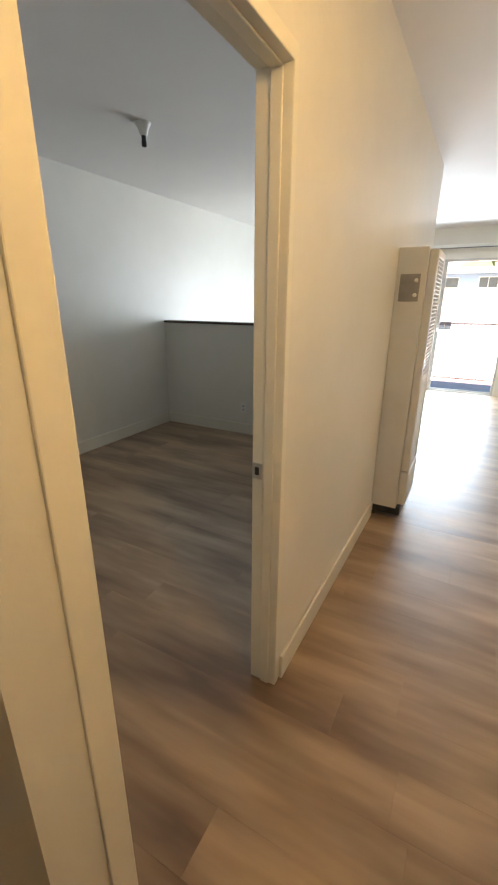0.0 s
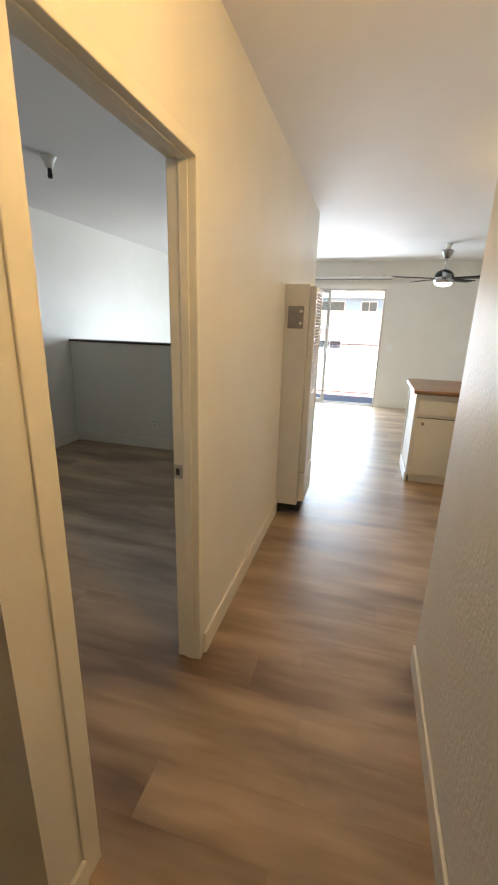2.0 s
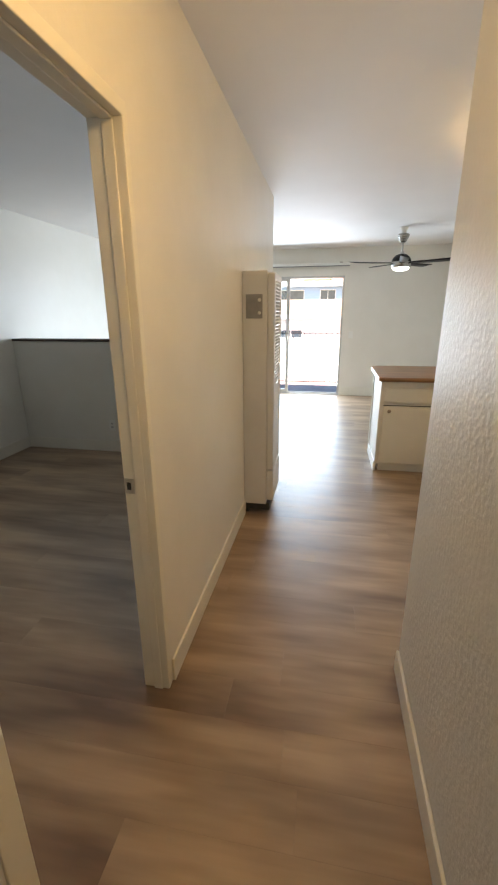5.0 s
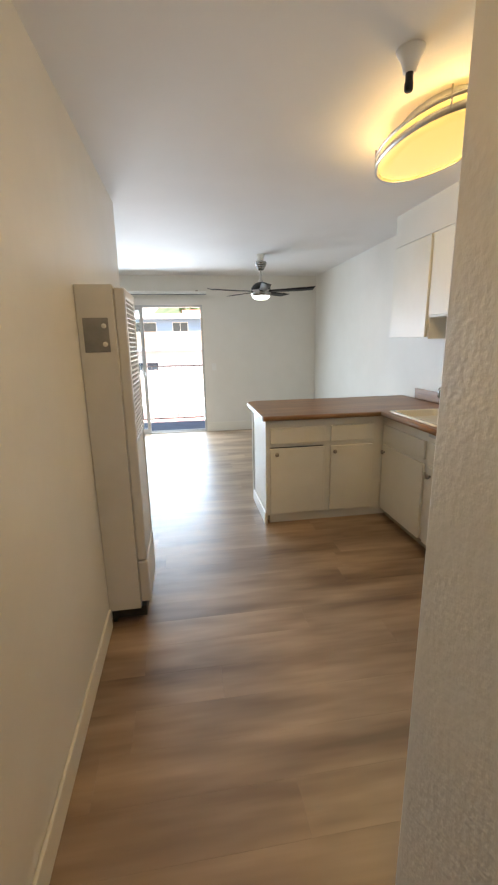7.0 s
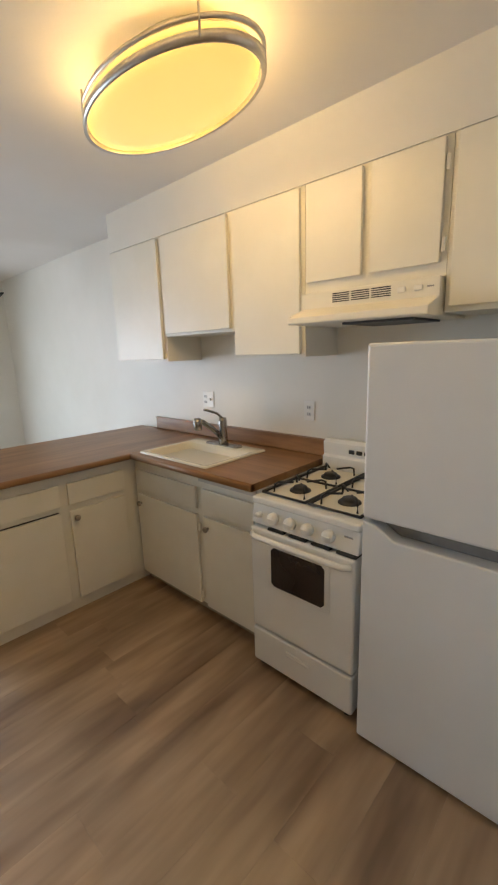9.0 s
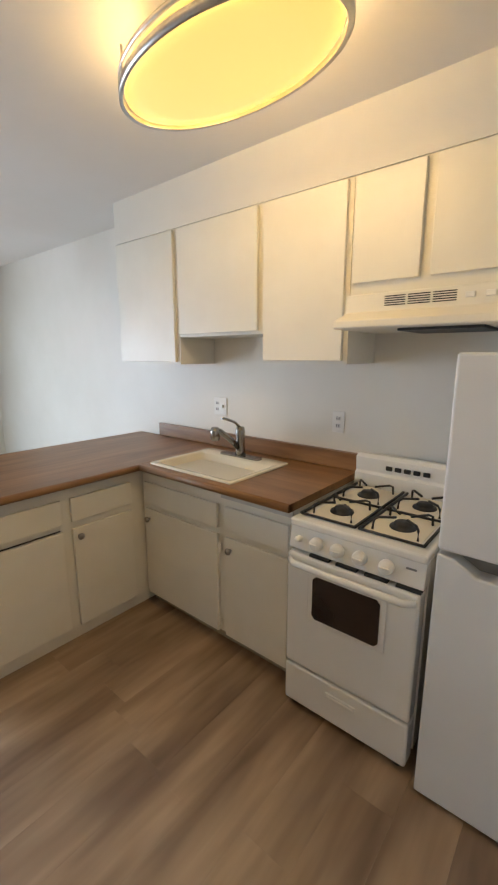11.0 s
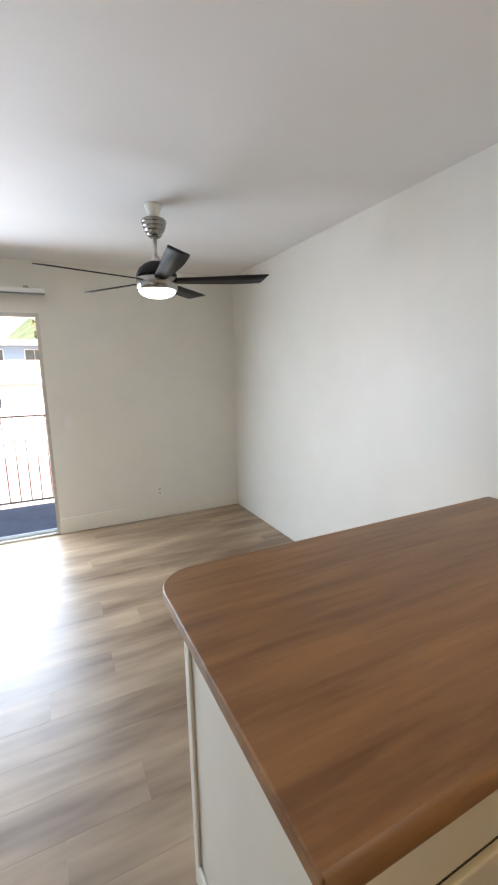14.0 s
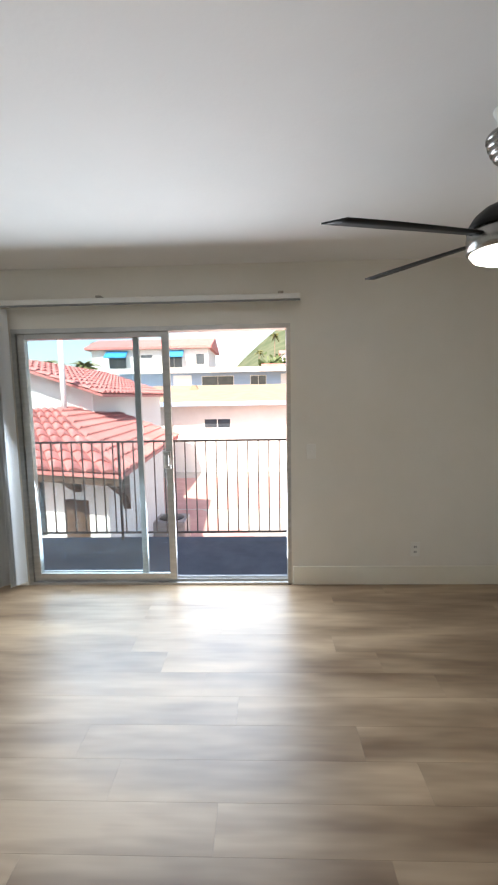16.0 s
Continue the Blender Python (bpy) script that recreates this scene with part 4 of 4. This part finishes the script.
def tiles(a, b, c, d, cols, rows, name):
    """Rows of barrel tiles over the patch a-b (eave) to d-c (top)."""
    a, b, c, d = (Vector(v) for v in (a, b, c, d))
    out = bmesh.new()
    for i in range(cols):
        for j in range(rows):
            u0, u1, v0, v1 = i / cols, (i + 1) / cols, j / rows, (j + 1.12) / rows
            def at(u, v):
                return (a * (1 - u) + b * u) * (1 - v) + (d * (1 - u) + c * u) * v
            ring0, ring1 = [], []
            up = (b - a).cross(d - a).normalized()
            if up.z < 0:
                up = -up
            for k in range(6):
                w = k / 5
                h = math.sin(math.pi * w) * 0.07
                ring0.append(out.verts.new(at(u0 + (u1 - u0) * w * 0.96, v0) + up * (h + 0.035)))
                ring1.append(out.verts.new(at(u0 + (u1 - u0) * w * 0.96, min(v1, 1.0)) + up * (h * 0.8 + 0.005)))
            for k in range(5):
                out.faces.new((ring0[k], ring0[k + 1], ring1[k + 1], ring1[k])).smooth = True
            out.faces.new(ring0)
    return tagged(nearp(name, out, TERRACOTTA, "rows of terracotta barrel tiles"), kind="stuff")


E0, E1 = Vector((-1.95, 10.9, 0.38)), Vector((-2.35, 17.0, 0.38))
E2 = Vector((-7.6, 12.6, 0.38))
R0, R1 = Vector((-4.6, 14.3, 1.30)), Vector((-4.7, 17.0, 1.30))
nearp("wall", prism([(-2.45, 11.6), (-2.85, 17.0), (-8, 17.0), (-7.6, 13.2)], GZ, 0.33), STUCCO)
nearp("roof_deck", slope([tuple(E0), tuple(E1), tuple(R1), tuple(R0)]), TERRACOTTA)
nearp("roof_deck", slope([tuple(E2), tuple(E0), tuple(R0), (-7.6, 14.3, 1.30)]), TERRACOTTA)
tiles(E0, E1, R1, R0, 22, 9, "roof_tiles")
tiles(E2, E0, R0, (-7.6, 14.3, 1.30), 18, 9, "roof_tiles")
# upper gabled part
nearp("upper_wall", prism([(-9.0, 0.3), (-4.1, 0.3), (-4.1, 1.75), (-6.6, 2.55), (-9.0, 1.75)], 15.2, 22, axis="y"), STUCCO)
G0, G1, GR0, GR1 = (-3.7, 14.8, 1.62), (-3.7, 22.3, 1.62), (-6.6, 14.8, 2.62), (-6.6, 22.3, 2.62)
nearp("upper_roof", slope([G0, G1, GR1, GR0]), TERRACOTTA)
nearp("upper_roof", slope([GR0, GR1, (-9.5, 22.3, 1.62), (-9.5, 14.8, 1.62)]), TERRACOTTA)
tiles(G0, G1, GR1, GR0, 24, 9, "roof_tiles")
nearp("vent_pipe", tube([(-4.47, 14.45, 0.9), (-4.47, 14.45, 2.95)], 0.06, 10), STUCCO, "white vent pipe")
nearp("fascia", slope([(-1.98, 10.93, 0.34), (-7.55, 12.63, 0.34), (-7.5, 12.75, 0.34), (-1.95, 11.05, 0.34)], 0.14), DARKTIMBER)
for k in range(7):
    u = 0.04 + k * 0.15
    p = E0.lerp(E2, u)
    nearp("bracket", prism([(p.y, 0.24), (p.y + 0.75, 0.24), (p.y + 0.75, -0.35), (p.y + 0.62, -0.1), (p.y + 0.3, 0.06)], p.x - 0.06, p.x + 0.06, axis="x"), DARKTIMBER, "carved dark timber bracket")
nearp("window", boxes((-4.7, -3.6, 12.0, 12.12, -0.9, 0.1)), WINGLASS, "dark window")
nearp("door", boxes((-3.25, -2.75, 11.72, 11.85, GZ, -0.2)), DARKTIMBER, "dark timber door")
ac = thing("air_conditioner", (-1.95, 14.0, GZ + 0.012), "grey outdoor air conditioning unit beside the house", "air conditioner")
part("case", boxes((-0.35, 0.35, -0.35, 0.35, 0.0, 0.8), bevel=0.03, seg=2), GRILLE, ac)
part("fan_guard", lathe([(0, 0.83), (0.26, 0.82), (0.28, 0.80), (0, 0.80)], 20), BLACK, ac, "round dark fan guard")

# ---- trees and far hills ----
rng = random.Random(4)


def palm(x, y, h, r, label):
    p = thing("palm_tree", (x, y, GZ), label, "palm tree", "palms")
    part("trunk", tube([(0, 0, 0), (0.15, 0, h * 0.5), (0.1, 0.1, h)], 0.22, 8), BARK, p)
    bm = bmesh.new()
    for k in range(34):
        a, tilt = rng.uniform(0, 6.28), rng.uniform(-0.4, 1.2)
        prev = None
        for i in range(7):
            u = i / 6
            rr, zz = r * u * math.cos(tilt * (1 - u * 0.4)), h + r * (math.sin(tilt) * u - 0.75 * u * u)
            w = 0.14 * r * (1 - u) + 0.02
            c = Vector((0.1 + rr * math.cos(a), 0.1 + rr * math.sin(a), zz))
            s = Vector((-math.sin(a), math.cos(a), 0)) * w
            row = (bm.verts.new(c + s + Vector((0, 0, -w * 0.5))), bm.verts.new(c), bm.verts.new(c - s + Vector((0, 0, -w * 0.5))))
            if prev:
                bm.faces.new((prev[0], prev[1], row[1], row[0]))
                bm.faces.new((prev[1], prev[2], row[2], row[1]))
            prev = row
    part("crown", bm, PALMLEAF, p, "fan of arching fronds")
    return p


palm(-30.0, 62, 8.0, 4.0, "broad palm tree with yellowish fronds")
palm(-25.3, 64, 8.0, 3.4, "broad green palm tree behind the roofs")
for x, y, h in ((-62, 160, 24), (-55, 165, 24), (-26, 170, 23), (6, 190, 30), (-20, 150, 22), (-1, 200, 24)):
    palm(x, y, h, 3.2, "tall thin palm far off")


def tree(x, y, h, r, label):
    t = thing("tree", (x, y, GZ), label, "tree", "far trees")
    part("trunk", tube([(0, 0, 0), (0.1, 0.1, h * 0.55), (0.3, 0, h * 0.8)], 0.25, 8), BARK, t)
    bm = bmesh.new()
    for k in range(420):
        v = Vector((rng.gauss(0, 0.45), rng.gauss(0, 0.45), rng.gauss(0, 0.32)))
        if v.length > 1.1:
            continue
        c = Vector((v.x * r, v.y * r, h * 0.72 + v.z * r))
        s = rng.uniform(0.08, 0.2) * r
        a, b = Vector((rng.gauss(0, 1), rng.gauss(0, 1), rng.gauss(0, 1))).normalized() * s, Vector((rng.gauss(0, 1), rng.gauss(0, 1), rng.gauss(0, 1))).normalized() * s
        bm.faces.new([bm.verts.new(c + q) for q in (a, b, -a, -b)])
    part("crown", bm, LEAF, t, "uneven leafy crown")
    return t


for x, y, h, r in ((-32, 75, 7.5, 4.2), (-27, 82, 8.5, 4), (-14, 90, 8, 4), (-40, 90, 9, 5), (4, 95, 12, 5), (9, 100, 12, 5), (15, 100, 11, 5), (21, 98, 12, 5), (28, 105, 12, 6), (-50, 100, 9, 5)):
    tree(x, y, h, r, "leafy green tree among the far roofs")


def far_house(x, y, z, w, label):
    hme = thing("far_house", (x, y, GZ), label, "house", "far houses")
    part("wall", boxes((-w / 2, w / 2, 0, w * 0.6, 0, z - GZ)), STUCCO, hme)
    part("roof", prism([(-0.4, z - GZ), (w * 0.3, z - GZ + w * 0.12), (w * 0.6 + 0.4, z - GZ)], -w / 2 - 0.4, w / 2 + 0.4, axis="x"), TERRACOTTA, hme, "red tile roof")
    return hme


for x, y, z, w in ((5, 82, 6.6, 9), (14, 84, 7.2, 8), (-38, 60, 3.6, 12), (24, 90, 7.5, 10), (12, 130, 14, 12)):
    far_house(x, y, z, w, "far white house with red tile roof")


def ridge(name, y, base, amp, x0, x1, seed, label):
    bm = bmesh.new()
    n, rows = 80, []
    for j in range(6):
        row = []
        for i in range(n + 1):
            x = x0 + (x1 - x0) * i / n
            rise = min(1.0, max(0.0, (x + 60) / 100))
            hgt = (base * (0.22 + 0.78 * rise) + amp * (0.3 + 0.7 * rise) * noise.noise(Vector((x * 0.006 + seed, j * 0.4, seed)))) * j / 5 + 3 * noise.noise(Vector((x * 0.03, j, seed)))
            row.append(bm.verts.new((x, y + j * 60, GZ - 1 + max(0, hgt))))
        rows.append(row)
    for a, b in zip(rows, rows[1:]):
        for i in range(n):
            bm.faces.new((a[i], a[i + 1], b[i + 1], b[i])).smooth = True
    return solid(name, bm, HILL, label, "hill", W)


ridge("backdrop", 320, 105, 30, -900, 900, 2.3, "scrubby green and tan hills in the distance")

# ---- floor planks ----
PW, PL = 0.182, 1.22
plank_bm = boxes((0, PL - 0.0003, 0, PW - 0.0003, -0.008, 0.0), bevel=0.0003)
plank_mesh = mesh_of("plank", plank_bm, PLANK)
y = -1.29
while y < 8.13:
    x = -3.29 - rng.uniform(0.05, 1.1)
    while x < 2.28:
        x0, x1 = max(x, -3.29), min(x + PL, 2.29)
        y1 = min(y + PW, 8.139)
        if x1 - x0 > 0.03:
            p = new("plank", plank_mesh)
            p.location = (x0, y, 0)
            p.scale = ((x1 - x0) / PL, (y1 - y) / PW, 1)
            p.parent = floor
        x += PL
    y += PW
